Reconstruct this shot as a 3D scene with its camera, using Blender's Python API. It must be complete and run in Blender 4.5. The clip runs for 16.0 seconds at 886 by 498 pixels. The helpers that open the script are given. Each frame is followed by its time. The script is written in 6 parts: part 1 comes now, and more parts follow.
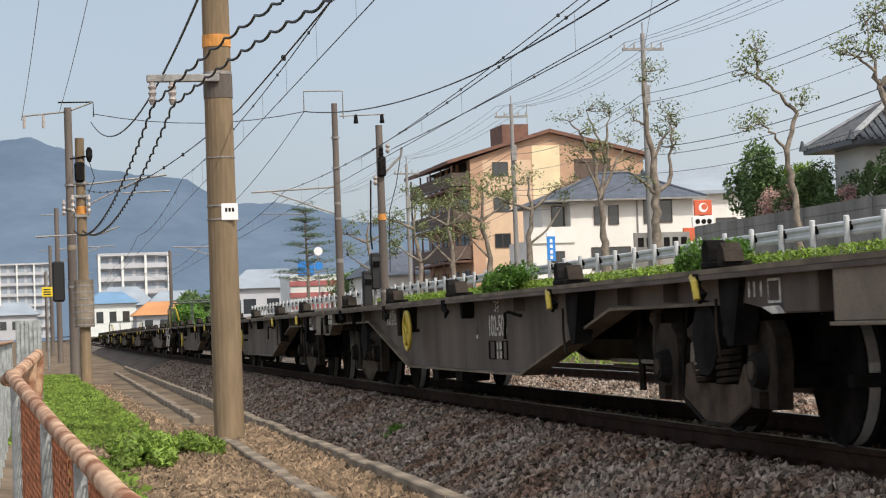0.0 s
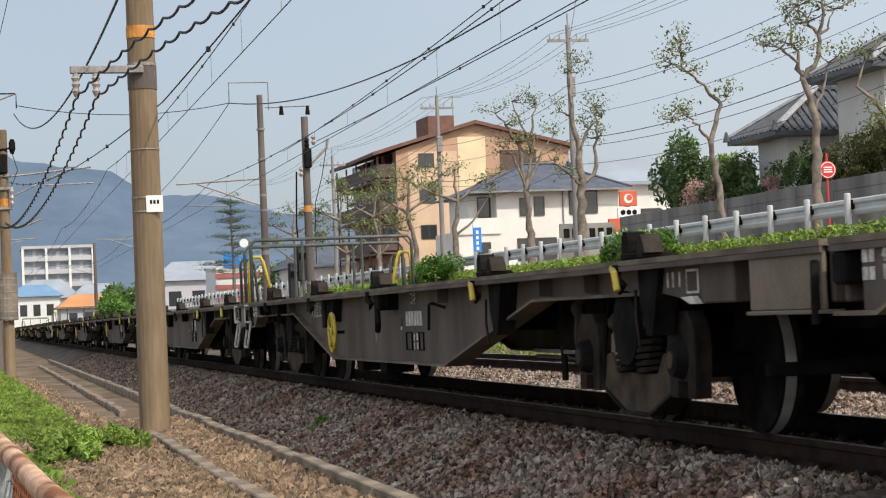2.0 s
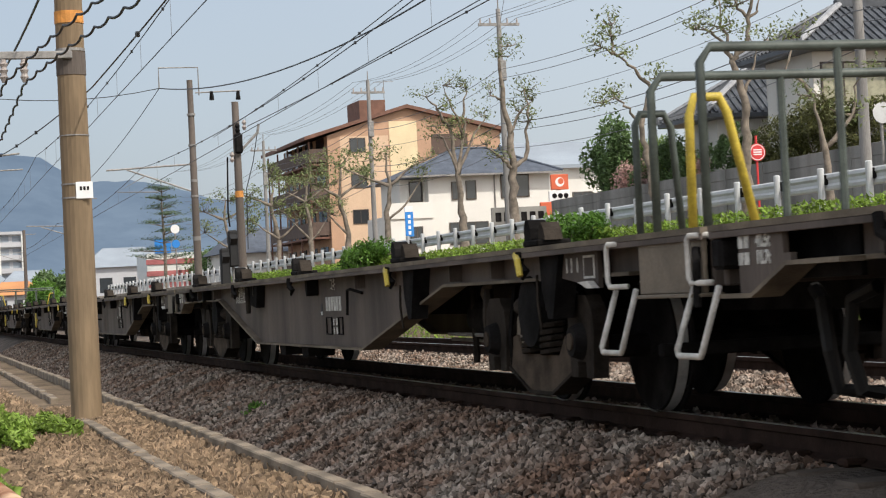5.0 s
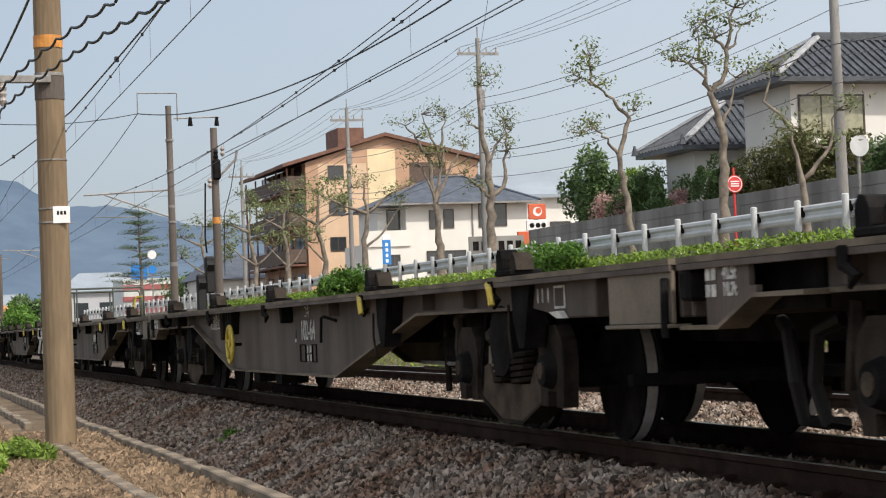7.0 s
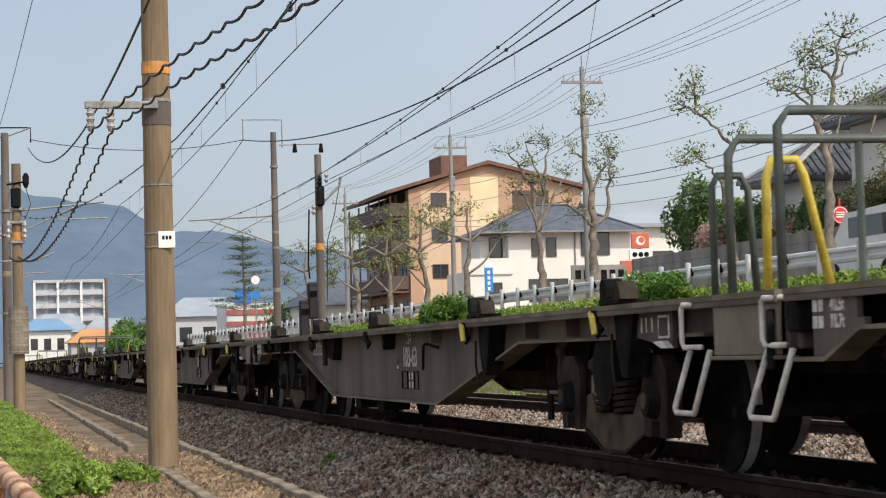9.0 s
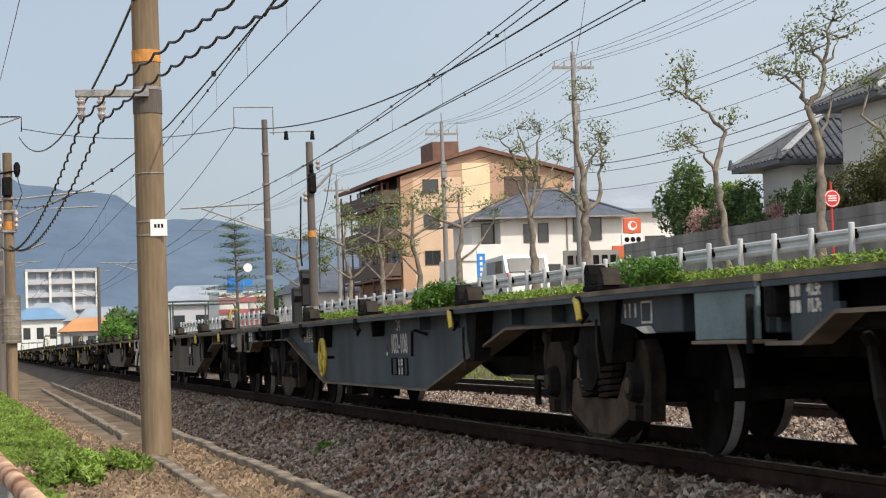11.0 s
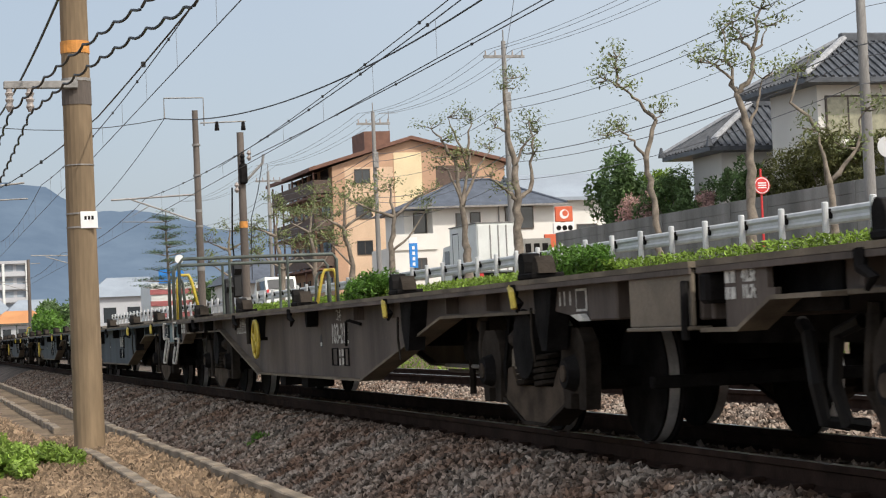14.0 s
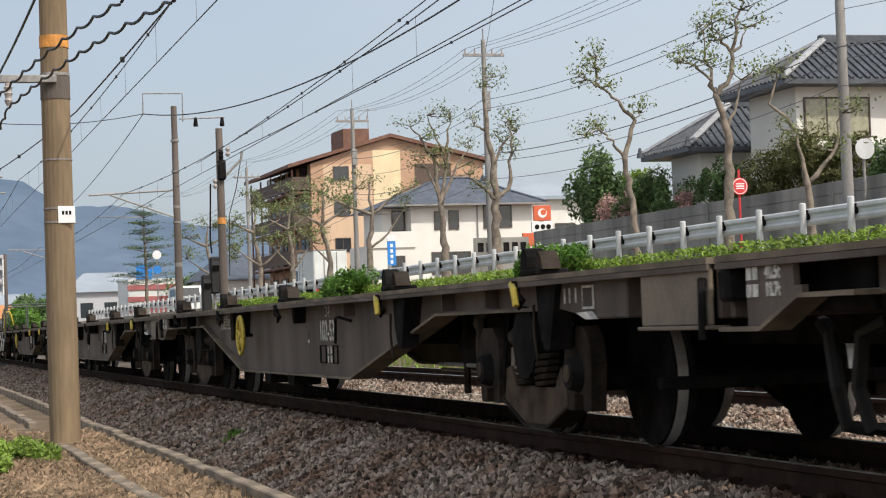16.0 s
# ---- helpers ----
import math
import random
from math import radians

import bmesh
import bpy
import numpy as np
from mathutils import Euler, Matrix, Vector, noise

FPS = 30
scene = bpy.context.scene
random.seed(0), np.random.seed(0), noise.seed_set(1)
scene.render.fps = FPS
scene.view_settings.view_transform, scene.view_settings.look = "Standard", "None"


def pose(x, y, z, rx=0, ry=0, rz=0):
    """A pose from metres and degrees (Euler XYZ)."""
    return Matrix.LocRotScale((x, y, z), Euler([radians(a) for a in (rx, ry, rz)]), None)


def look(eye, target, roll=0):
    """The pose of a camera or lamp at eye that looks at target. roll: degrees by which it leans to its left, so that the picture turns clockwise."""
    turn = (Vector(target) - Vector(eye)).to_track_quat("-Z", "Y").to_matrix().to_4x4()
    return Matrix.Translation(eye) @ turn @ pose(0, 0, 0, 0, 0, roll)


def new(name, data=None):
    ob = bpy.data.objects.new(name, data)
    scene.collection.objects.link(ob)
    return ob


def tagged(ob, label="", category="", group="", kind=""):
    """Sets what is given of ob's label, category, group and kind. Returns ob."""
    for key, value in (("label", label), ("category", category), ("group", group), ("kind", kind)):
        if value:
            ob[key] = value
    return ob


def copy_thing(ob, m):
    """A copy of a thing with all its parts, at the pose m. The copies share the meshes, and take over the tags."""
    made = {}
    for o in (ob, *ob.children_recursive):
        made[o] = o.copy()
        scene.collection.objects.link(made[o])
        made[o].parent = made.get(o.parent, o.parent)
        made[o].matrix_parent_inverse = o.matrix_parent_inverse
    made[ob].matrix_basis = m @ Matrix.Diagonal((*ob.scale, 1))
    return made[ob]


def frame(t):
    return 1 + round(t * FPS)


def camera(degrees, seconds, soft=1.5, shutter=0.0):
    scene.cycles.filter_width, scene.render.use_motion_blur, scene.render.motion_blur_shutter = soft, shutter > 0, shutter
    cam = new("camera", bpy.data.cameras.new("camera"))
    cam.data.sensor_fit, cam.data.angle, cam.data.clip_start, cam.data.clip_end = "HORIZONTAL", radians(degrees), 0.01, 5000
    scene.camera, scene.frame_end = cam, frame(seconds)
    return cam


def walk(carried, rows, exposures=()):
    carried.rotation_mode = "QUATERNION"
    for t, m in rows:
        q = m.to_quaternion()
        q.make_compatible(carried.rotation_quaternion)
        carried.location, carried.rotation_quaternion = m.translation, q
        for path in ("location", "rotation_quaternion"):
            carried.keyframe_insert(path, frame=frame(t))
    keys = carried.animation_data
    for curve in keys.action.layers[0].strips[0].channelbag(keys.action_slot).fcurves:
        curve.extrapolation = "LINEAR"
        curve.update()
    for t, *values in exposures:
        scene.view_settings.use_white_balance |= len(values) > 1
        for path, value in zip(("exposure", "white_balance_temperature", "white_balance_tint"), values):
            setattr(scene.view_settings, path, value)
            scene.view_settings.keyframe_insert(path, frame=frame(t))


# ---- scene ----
cam = camera(25.25, 16.0, soft=1.15, shutter=0.04)
EYE = (0.0, 0.0, 0.807)
# seconds, yaw, pitch, roll
PATH = [
    (0.0, -12.007, 2.195, 2.167),
    (0.5, -11.900, 2.098, 2.296),
    (1.0, -12.306, 1.960, 2.331),
    (1.5, -13.194, 1.858, 2.350),
    (2.0, -14.134, 1.861, 2.434),
    (2.5, -14.969, 1.904, 2.482),
    (3.0, -15.508, 1.869, 2.671),
    (3.5, -15.822, 1.678, 2.806),
    (4.0, -15.928, 1.301, 2.814),
    (6.5, -16.608, 1.761, 2.603),
    (7.0, -16.773, 2.111, 2.329),
    (7.5, -16.390, 2.456, 1.950),
    (8.0, -15.343, 2.713, 1.670),
    (8.5, -13.927, 3.039, 1.532),
    (11.0, -14.053, 2.615, 2.033),
    (11.5, -14.217, 2.384, 2.371),
    (12.0, -14.269, 2.191, 2.696),
    (12.5, -14.403, 2.125, 2.941),
    (13.0, -14.746, 2.120, 3.014),
    (13.5, -15.330, 2.191, 2.861),
    (14.0, -16.000, 2.234, 2.577),
    (14.5, -16.500, 2.270, 2.310),
    (15.0, -16.803, 2.235, 2.186),
    (15.5, -16.848, 2.170, 2.111),
    (16.0, -16.633, 2.153, 2.112),
]


def cam_pose(yaw, pitch, roll):
    return Matrix.Translation(EYE) @ Euler((0, 0, radians(yaw))).to_matrix().to_4x4() @ pose(0, 0, 0, 90 + pitch) @ pose(0, 0, 0, 0, 0, -roll)


walk(cam, [(t, cam_pose(y, p, r)) for t, y, p, r in PATH], exposures=[(0, 0.0), (16, 0.0)])

# ---- world and sun ----
SUN_EL, SUN_AZ = 48.0, 150.0      # azimuth from +y towards +x
world = bpy.data.worlds.new("world")
scene.world = world
world.use_nodes = True
wn = world.node_tree.nodes
sky = wn.new("ShaderNodeTexSky")
sky.sky_type = "NISHITA"
sky.sun_disc = False
sky.sun_elevation, sky.sun_rotation = radians(SUN_EL), radians(SUN_AZ)
sky.air_density, sky.dust_density, sky.ozone_density = 1.0, 3.0, 1.5
haze = wn.new("ShaderNodeMix")          # thin bright haze over the whole sky
haze.data_type = "RGBA"
haze.inputs[0].default_value = 0.62
glowmix = wn.new("ShaderNodeMix")       # the haze is brighter towards the sun's side
glowmix.data_type = "RGBA"
glowmix.inputs[6].default_value = (3.7, 4.15, 4.75, 1)
glowmix.inputs[7].default_value = (9.8, 9.6, 9.25, 1)
wco = wn.new("ShaderNodeTexCoord")
wdot = wn.new("ShaderNodeVectorMath")
wdot.operation = "DOT_PRODUCT"
wdot.inputs[1].default_value = (math.sin(radians(SUN_AZ)), math.cos(radians(SUN_AZ)), 0.25)
wmap = wn.new("ShaderNodeMapRange")
wmap.inputs[1].default_value, wmap.inputs[2].default_value = -0.82, 0.85
cloud = wn.new("ShaderNodeTexNoise")
cloud.inputs["Scale"].default_value, cloud.inputs["Detail"].default_value = 2.2, 5
cadd = wn.new("ShaderNodeMath")
cadd.operation = "MULTIPLY_ADD"
cadd.inputs[1].default_value, cadd.inputs[2].default_value = 0.22, -0.11
csum = wn.new("ShaderNodeMath")
wl = world.node_tree.links
wl.new(wco.outputs["Generated"], wdot.inputs[0])
wl.new(wco.outputs["Generated"], cloud.inputs["Vector"])
wl.new(wdot.outputs["Value"], wmap.inputs[0])
wl.new(cloud.outputs[0], cadd.inputs[0])
wl.new(wmap.outputs[0], csum.inputs[0])
wl.new(cadd.outputs[0], csum.inputs[1])
wl.new(csum.outputs[0], glowmix.inputs[0])
wl.new(glowmix.outputs[2], haze.inputs[7])
world.node_tree.links.new(sky.outputs[0], haze.inputs[6])
world.node_tree.links.new(haze.outputs[2], wn["Background"].inputs[0])
wn["Background"].inputs[1].default_value = 0.15
sun = new("sun", bpy.data.lights.new("sun", "SUN"))
sun.data.energy, sun.data.angle, sun.data.color = 3.5, radians(1.5), (1.0, 0.93, 0.82)
sun.matrix_world = look((math.sin(radians(SUN_AZ)) * 100, math.cos(radians(SUN_AZ)) * 100, math.tan(radians(SUN_EL)) * 100), (0, 0, 0))


# ---- materials ----
def mat(name, base, rough=0.7, metal=0.0, var=0.25, scale=6.0, bump=0.2, tint=None, fine=60.0, random_amount=0.0, spec=0.4, streak=False, bump_dist=0.01):
    """Base colour broken up by a coarse stain and a fine grain, with a fine relief."""
    m = bpy.data.materials.new(name)
    m.use_nodes = True
    nt = m.node_tree
    n, l = nt.nodes, nt.links
    b = n["Principled BSDF"]
    b.inputs["Roughness"].default_value = rough
    b.inputs["Metallic"].default_value = metal
    b.inputs["Specular IOR Level"].default_value = spec
    co = n.new("ShaderNodeTexCoord")
    mp = n.new("ShaderNodeMapping")
    l.new(co.outputs["Object"], mp.inputs["Vector"])
    if streak:
        mp.inputs["Scale"].default_value = (1, 1, 0.15)
    big = n.new("ShaderNodeTexNoise")
    big.inputs["Scale"].default_value = scale
    big.inputs["Detail"].default_value = 6
    small = n.new("ShaderNodeTexNoise")
    small.inputs["Scale"].default_value = fine
    small.inputs["Detail"].default_value = 4
    l.new(mp.outputs[0], big.inputs["Vector"])
    l.new(mp.outputs[0], small.inputs["Vector"])
    dark = tint or tuple(c * (1 - var) for c in base)
    light = tuple(min(1, c * (1 + var * 0.6)) for c in base)
    ramp = n.new("ShaderNodeValToRGB")
    ramp.color_ramp.elements[0].position, ramp.color_ramp.elements[1].position = 0.36, 0.64
    ramp.color_ramp.elements[0].color = (*dark, 1)
    ramp.color_ramp.elements[1].color = (*light, 1)
    l.new(big.outputs[0], ramp.inputs[0])
    mx = n.new("ShaderNodeMix")
    mx.data_type, mx.blend_type = "RGBA", "OVERLAY"
    mx.inputs[0].default_value = 0.35
    l.new(ramp.outputs[0], mx.inputs[6])
    l.new(small.outputs[0], mx.inputs[7])
    out = mx.outputs[2]
    if random_amount:
        inf = n.new("ShaderNodeNewGeometry") if random_amount > 0 else n.new("ShaderNodeObjectInfo")
        hs = n.new("ShaderNodeHueSaturation")
        mr = n.new("ShaderNodeMapRange")
        a = abs(random_amount)
        mr.inputs[3].default_value, mr.inputs[4].default_value = 1 - a, 1 + a
        l.new(inf.outputs["Random Per Island" if random_amount > 0 else "Random"], mr.inputs[0])
        l.new(mr.outputs[0], hs.inputs["Value"])
        l.new(out, hs.inputs["Color"])
        out = hs.outputs[0]
    l.new(out, b.inputs["Base Color"])
    if bump:
        bp = n.new("ShaderNodeBump")
        bp.inputs["Strength"].default_value = bump
        bp.inputs["Distance"].default_value = bump_dist
        l.new(small.outputs[0], bp.inputs["Height"])
        l.new(bp.outputs[0], b.inputs["Normal"])
    return m


def glow(name, col, strength):
    m = bpy.data.materials.new(name)
    m.use_nodes = True
    b = m.node_tree.nodes["Principled BSDF"]
    b.inputs["Base Color"].default_value = (0, 0, 0, 1)
    b.inputs["Emission Color"].default_value = (*col, 1)
    b.inputs["Emission Strength"].default_value = strength
    b.inputs["Roughness"].default_value = 1
    return m


def leafy(name, base, rnd=0.45):
    m = mat(name, base, rough=0.55, var=0.35, scale=1.2, bump=0, fine=20, random_amount=rnd, spec=0.3)
    n, l = m.node_tree.nodes, m.node_tree.links
    b = n["Principled BSDF"]
    tr = n.new("ShaderNodeBsdfTranslucent")
    add = n.new("ShaderNodeMixShader")
    add.inputs[0].default_value = 0.35
    src = b.inputs["Base Color"].links[0].from_socket
    l.new(src, tr.inputs["Color"])
    l.new(b.outputs[0], add.inputs[1])
    l.new(tr.outputs[0], add.inputs[2])
    l.new(add.outputs[0], n["Material Output"].inputs["Surface"])
    return m


M = {
    "brown": mat("wagon_brown_paint", (0.122, 0.099, 0.086), 0.7, spec=0.2, var=0.42, scale=1.6, bump=0.15, streak=True),
    "blue": mat("wagon_bluegrey_paint", (0.054, 0.072, 0.088), 0.65, spec=0.25, var=0.4, scale=1.6, bump=0.15, streak=True),
    "deckedge": mat("wagon_deck_edge", (0.16, 0.13, 0.095), 0.8, var=0.4, scale=3, bump=0.4),
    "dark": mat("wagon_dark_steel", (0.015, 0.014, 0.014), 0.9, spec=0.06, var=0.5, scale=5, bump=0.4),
    "dust": mat("bogie_dusty_steel", (0.036, 0.030, 0.025), 0.95, spec=0.06, var=0.5, scale=4, bump=0.4),
    "plough": mat("bogie_dust_lit_tone", (0.075, 0.058, 0.044), 0.95, spec=0.1, var=0.4, scale=5, bump=0.3),
    "tan": mat("end_plate_paint", (0.17, 0.14, 0.105), 0.7, var=0.25, scale=3, bump=0.2),
    "teal": mat("end_plate_teal_paint", (0.13, 0.19, 0.20), 0.65, var=0.25, scale=3, bump=0.2),
    "tread": mat("wheel_tread_steel", (0.66, 0.66, 0.66), 0.42, 0.55, var=0.2, bump=0.05),
    "railgrey": mat("railing_grey_paint", (0.07, 0.085, 0.075), 0.5, var=0.3, scale=6, bump=0.1),
    "yellow": mat("yellow_paint", (0.55, 0.42, 0.06), 0.5, var=0.25, scale=9, bump=0.1),
    "white": mat("white_paint_worn", (0.62, 0.60, 0.56), 0.6, var=0.25, scale=8, bump=0.1),
    "letter": mat("lettering_paint", (0.60, 0.59, 0.55), 0.7, var=0.35, scale=14, bump=0.05),
    "rail": mat("rail_rusty_steel", (0.036, 0.022, 0.017), 0.95, spec=0.1, var=0.4, scale=4, bump=0.3),
    "railtop": mat("rail_head_polished", (0.5, 0.5, 0.5), 0.3, 0.9, var=0.15, bump=0.05),
    "sleeper": mat("sleeper_concrete", (0.10, 0.08, 0.065), 0.9, var=0.3, scale=4, bump=0.4),
    "ballast": mat("ballast_bed", (0.125, 0.099, 0.08), 0.95, var=0.5, scale=1.2, bump=1.0, fine=22, bump_dist=0.05),
    "stone": mat("ballast_stone", (0.225, 0.193, 0.165), 0.9, spec=0.15, var=0.4, scale=2, bump=0.4, random_amount=0.75, tint=(0.17, 0.11, 0.08)),
    "ground": mat("dry_earth", (0.165, 0.125, 0.088), 0.95, spec=0.1, var=0.4, scale=0.9, bump=0.2, fine=14, bump_dist=0.05),
    "drygrass": mat("dry_grass", (0.33, 0.238, 0.158), 0.85, var=0.4, scale=2, bump=0, random_amount=0.45),
    "green": leafy("weed_leaf", (0.235, 0.34, 0.065)),
    "bush": leafy("bush_leaf", (0.11, 0.22, 0.035)),
    "hedge": leafy("hedge_leaf", (0.22, 0.33, 0.05)),
    "tree": leafy("tree_leaf", (0.20, 0.235, 0.10)),
    "pine": leafy("pine_needles", (0.12, 0.17, 0.10)),
    "shopred": mat("faded_red_stripe", (0.42, 0.14, 0.14), 0.6, var=0.15, scale=1, bump=0),
    "conifer": leafy("garden_tree_leaf", (0.12, 0.19, 0.07)),
    "olive": leafy("olive_shrub_leaf", (0.13, 0.135, 0.05)),
    "flower": leafy("pink_blossom", (0.55, 0.36, 0.33)),
    "bark": mat("pale_bark", (0.215, 0.18, 0.145), 0.9, var=0.4, scale=5, bump=0.6),
    "pole": mat("stained_concrete_pole", (0.225, 0.162, 0.10), 0.85, var=0.3, scale=1.3, bump=0.12, fine=18.0, streak=True),
    "pole_grey": mat("pale_grey_concrete_pole", (0.27, 0.26, 0.25), 0.8, var=0.25, scale=2, bump=0.2, streak=True),
    "pole_far": mat("grey_concrete_pole", (0.135, 0.112, 0.098), 0.8, var=0.25, scale=2, bump=0.2, streak=True),
    "orange": mat("orange_band_paint", (0.60, 0.26, 0.06), 0.6, var=0.25, scale=9, bump=0.1),
    "iron": mat("galvanised_iron", (0.28, 0.27, 0.26), 0.6, 0.3, var=0.25, scale=8, bump=0.1),
    "wire": mat("black_wire", (0.02, 0.02, 0.022), 0.5, var=0.1, bump=0),
    "wiregrey": mat("grey_wire", (0.16, 0.16, 0.17), 0.5, var=0.1, bump=0),
    "porcelain": mat("porcelain_insulator", (0.36, 0.32, 0.30), 0.3, var=0.1, bump=0),
    "concrete": mat("old_concrete", (0.235, 0.23, 0.215), 0.9, var=0.38, scale=0.9, bump=0.4, streak=True),
    "kerb": mat("concrete_kerb", (0.225, 0.183, 0.138), 0.9, var=0.35, scale=2.5, bump=0.5),
    "asphalt": mat("asphalt", (0.06, 0.06, 0.062), 0.9, var=0.2, scale=1, bump=0.4),
    "guard": mat("guardrail_white_steel", (0.55, 0.56, 0.57), 0.5, 0.1, var=0.12, scale=2, bump=0.05),
    "rust": mat("rusty_pipe", (0.45, 0.30, 0.20), 0.8, var=0.5, scale=9, bump=0.4, tint=(0.20, 0.075, 0.03)),
    "mesh_rust": mat("rusty_wire_mesh", (0.17, 0.06, 0.028), 0.85, var=0.5, scale=20, bump=0.3),
    "galv": mat("weathered_zinc_post", (0.36, 0.38, 0.38), 0.6, 0.2, var=0.3, scale=7, bump=0.2),
    "salmon": mat("salmon_render", (0.50, 0.315, 0.21), 0.85, var=0.1, scale=0.6, bump=0.15),
    "cream": mat("cream_render", (0.76, 0.62, 0.40), 0.85, var=0.08, scale=0.6, bump=0.15),
    "peach": mat("peach_render", (0.64, 0.46, 0.32), 0.85, var=0.08, scale=0.6, bump=0.15),
    "brownrail": mat("brown_balcony_panel", (0.11, 0.075, 0.06), 0.7, var=0.2, scale=3, bump=0.1),
    "roofbrown": mat("brown_roof_trim", (0.17, 0.085, 0.06), 0.7, var=0.2, scale=2, bump=0.2),
    "housewhite": mat("white_render", (0.74, 0.72, 0.68), 0.85, var=0.06, scale=0.5, bump=0.12),
    "slate": mat("slate_roof", (0.085, 0.10, 0.13), 0.6, var=0.25, scale=2, bump=0.4),
    "kawara": mat("glazed_roof_tile", (0.075, 0.082, 0.095), 0.4, var=0.3, scale=3, bump=0.2),
    "ridge": mat("ridge_tile_grey", (0.33, 0.34, 0.36), 0.6, var=0.2, scale=4, bump=0.2),
    "glass": mat("dark_window_glass", (0.03, 0.035, 0.04), 0.08, var=0.1, bump=0, spec=0.8),
    "curtain": mat("window_curtain_behind_glass", (0.30, 0.29, 0.20), 0.25, var=0.2, bump=0, spec=0.7),
    "frame": mat("window_frame_bronze", (0.08, 0.065, 0.055), 0.5, 0.3, var=0.1, bump=0),
    "signorange": mat("orange_sign", (0.62, 0.13, 0.06), 0.5, var=0.06, bump=0),
    "signwhite": mat("white_sign", (0.8, 0.8, 0.8), 0.5, var=0.05, bump=0),
    "signblue": mat("blue_sign", (0.03, 0.22, 0.62), 0.5, var=0.06, bump=0),
    "signred": mat("red_sign", (0.62, 0.05, 0.05), 0.5, var=0.08, bump=0),
    "signyellow": mat("yellow_sign", (0.75, 0.55, 0.03), 0.5, var=0.06, bump=0),
    "black": mat("black_plastic", (0.012, 0.012, 0.013), 0.6, var=0.1, bump=0),
    "cartwhite": mat("vehicle_white_paint", (0.72, 0.74, 0.72), 0.35, var=0.06, scale=2, bump=0),
    "tyre": mat("tyre_rubber", (0.02, 0.02, 0.02), 0.9, var=0.2, bump=0.2),
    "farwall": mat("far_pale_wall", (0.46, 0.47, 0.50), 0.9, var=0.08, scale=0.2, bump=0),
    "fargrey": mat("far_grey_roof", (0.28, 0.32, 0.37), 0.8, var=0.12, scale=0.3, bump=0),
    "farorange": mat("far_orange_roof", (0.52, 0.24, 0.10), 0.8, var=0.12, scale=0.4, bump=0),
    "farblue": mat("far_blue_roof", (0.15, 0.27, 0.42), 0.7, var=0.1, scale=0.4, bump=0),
}
# distance haze on the ridge is put into its glowing blue colour
mountain_mat = glow("mountain_haze_glow", (0.165, 0.24, 0.345), 0.98)
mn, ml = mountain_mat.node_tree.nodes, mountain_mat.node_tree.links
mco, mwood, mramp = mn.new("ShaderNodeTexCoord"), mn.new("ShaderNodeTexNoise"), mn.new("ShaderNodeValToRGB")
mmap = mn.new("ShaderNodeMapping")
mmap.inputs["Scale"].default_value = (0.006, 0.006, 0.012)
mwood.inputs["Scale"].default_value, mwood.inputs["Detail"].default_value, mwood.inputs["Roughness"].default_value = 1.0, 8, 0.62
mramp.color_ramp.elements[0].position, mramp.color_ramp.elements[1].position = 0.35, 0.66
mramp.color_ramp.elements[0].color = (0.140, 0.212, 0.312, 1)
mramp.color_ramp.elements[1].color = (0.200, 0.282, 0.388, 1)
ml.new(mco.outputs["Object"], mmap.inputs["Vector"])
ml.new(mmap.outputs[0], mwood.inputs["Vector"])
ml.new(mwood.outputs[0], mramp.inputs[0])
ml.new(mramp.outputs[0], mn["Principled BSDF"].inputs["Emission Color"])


# ---- mesh helpers ----
def add_box(bm, x0, x1, y0, y1, z0, z1, bev=0.0):
    r = bmesh.ops.create_cube(bm, size=1, matrix=Matrix.LocRotScale(((x0 + x1) / 2, (y0 + y1) / 2, (z0 + z1) / 2), None, (abs(x1 - x0), abs(y1 - y0), abs(z1 - z0))))
    if bev:
        ed = list({e for v in r["verts"] for e in v.link_edges})
        bmesh.ops.bevel(bm, geom=ed, offset=bev, segments=1, affect="EDGES")


def box(x0, x1, y0, y1, z0, z1, bev=0.0):
    bm = bmesh.new()
    add_box(bm, x0, x1, y0, y1, z0, z1, bev)
    return bm


def add_cyl(bm, a, b, r0, r1=None, seg=12):
    a, b = Vector(a), Vector(b)
    r1 = r0 if r1 is None else r1
    d = b - a
    m = Matrix.Translation((a + b) / 2) @ d.to_track_quat("Z", "Y").to_matrix().to_4x4()
    bmesh.ops.create_cone(bm, cap_ends=True, segments=seg, radius1=r0, radius2=r1, depth=d.length, matrix=m)


def cyl(a, b, r0, r1=None, seg=12):
    bm = bmesh.new()
    add_cyl(bm, a, b, r0, r1, seg)
    return bm


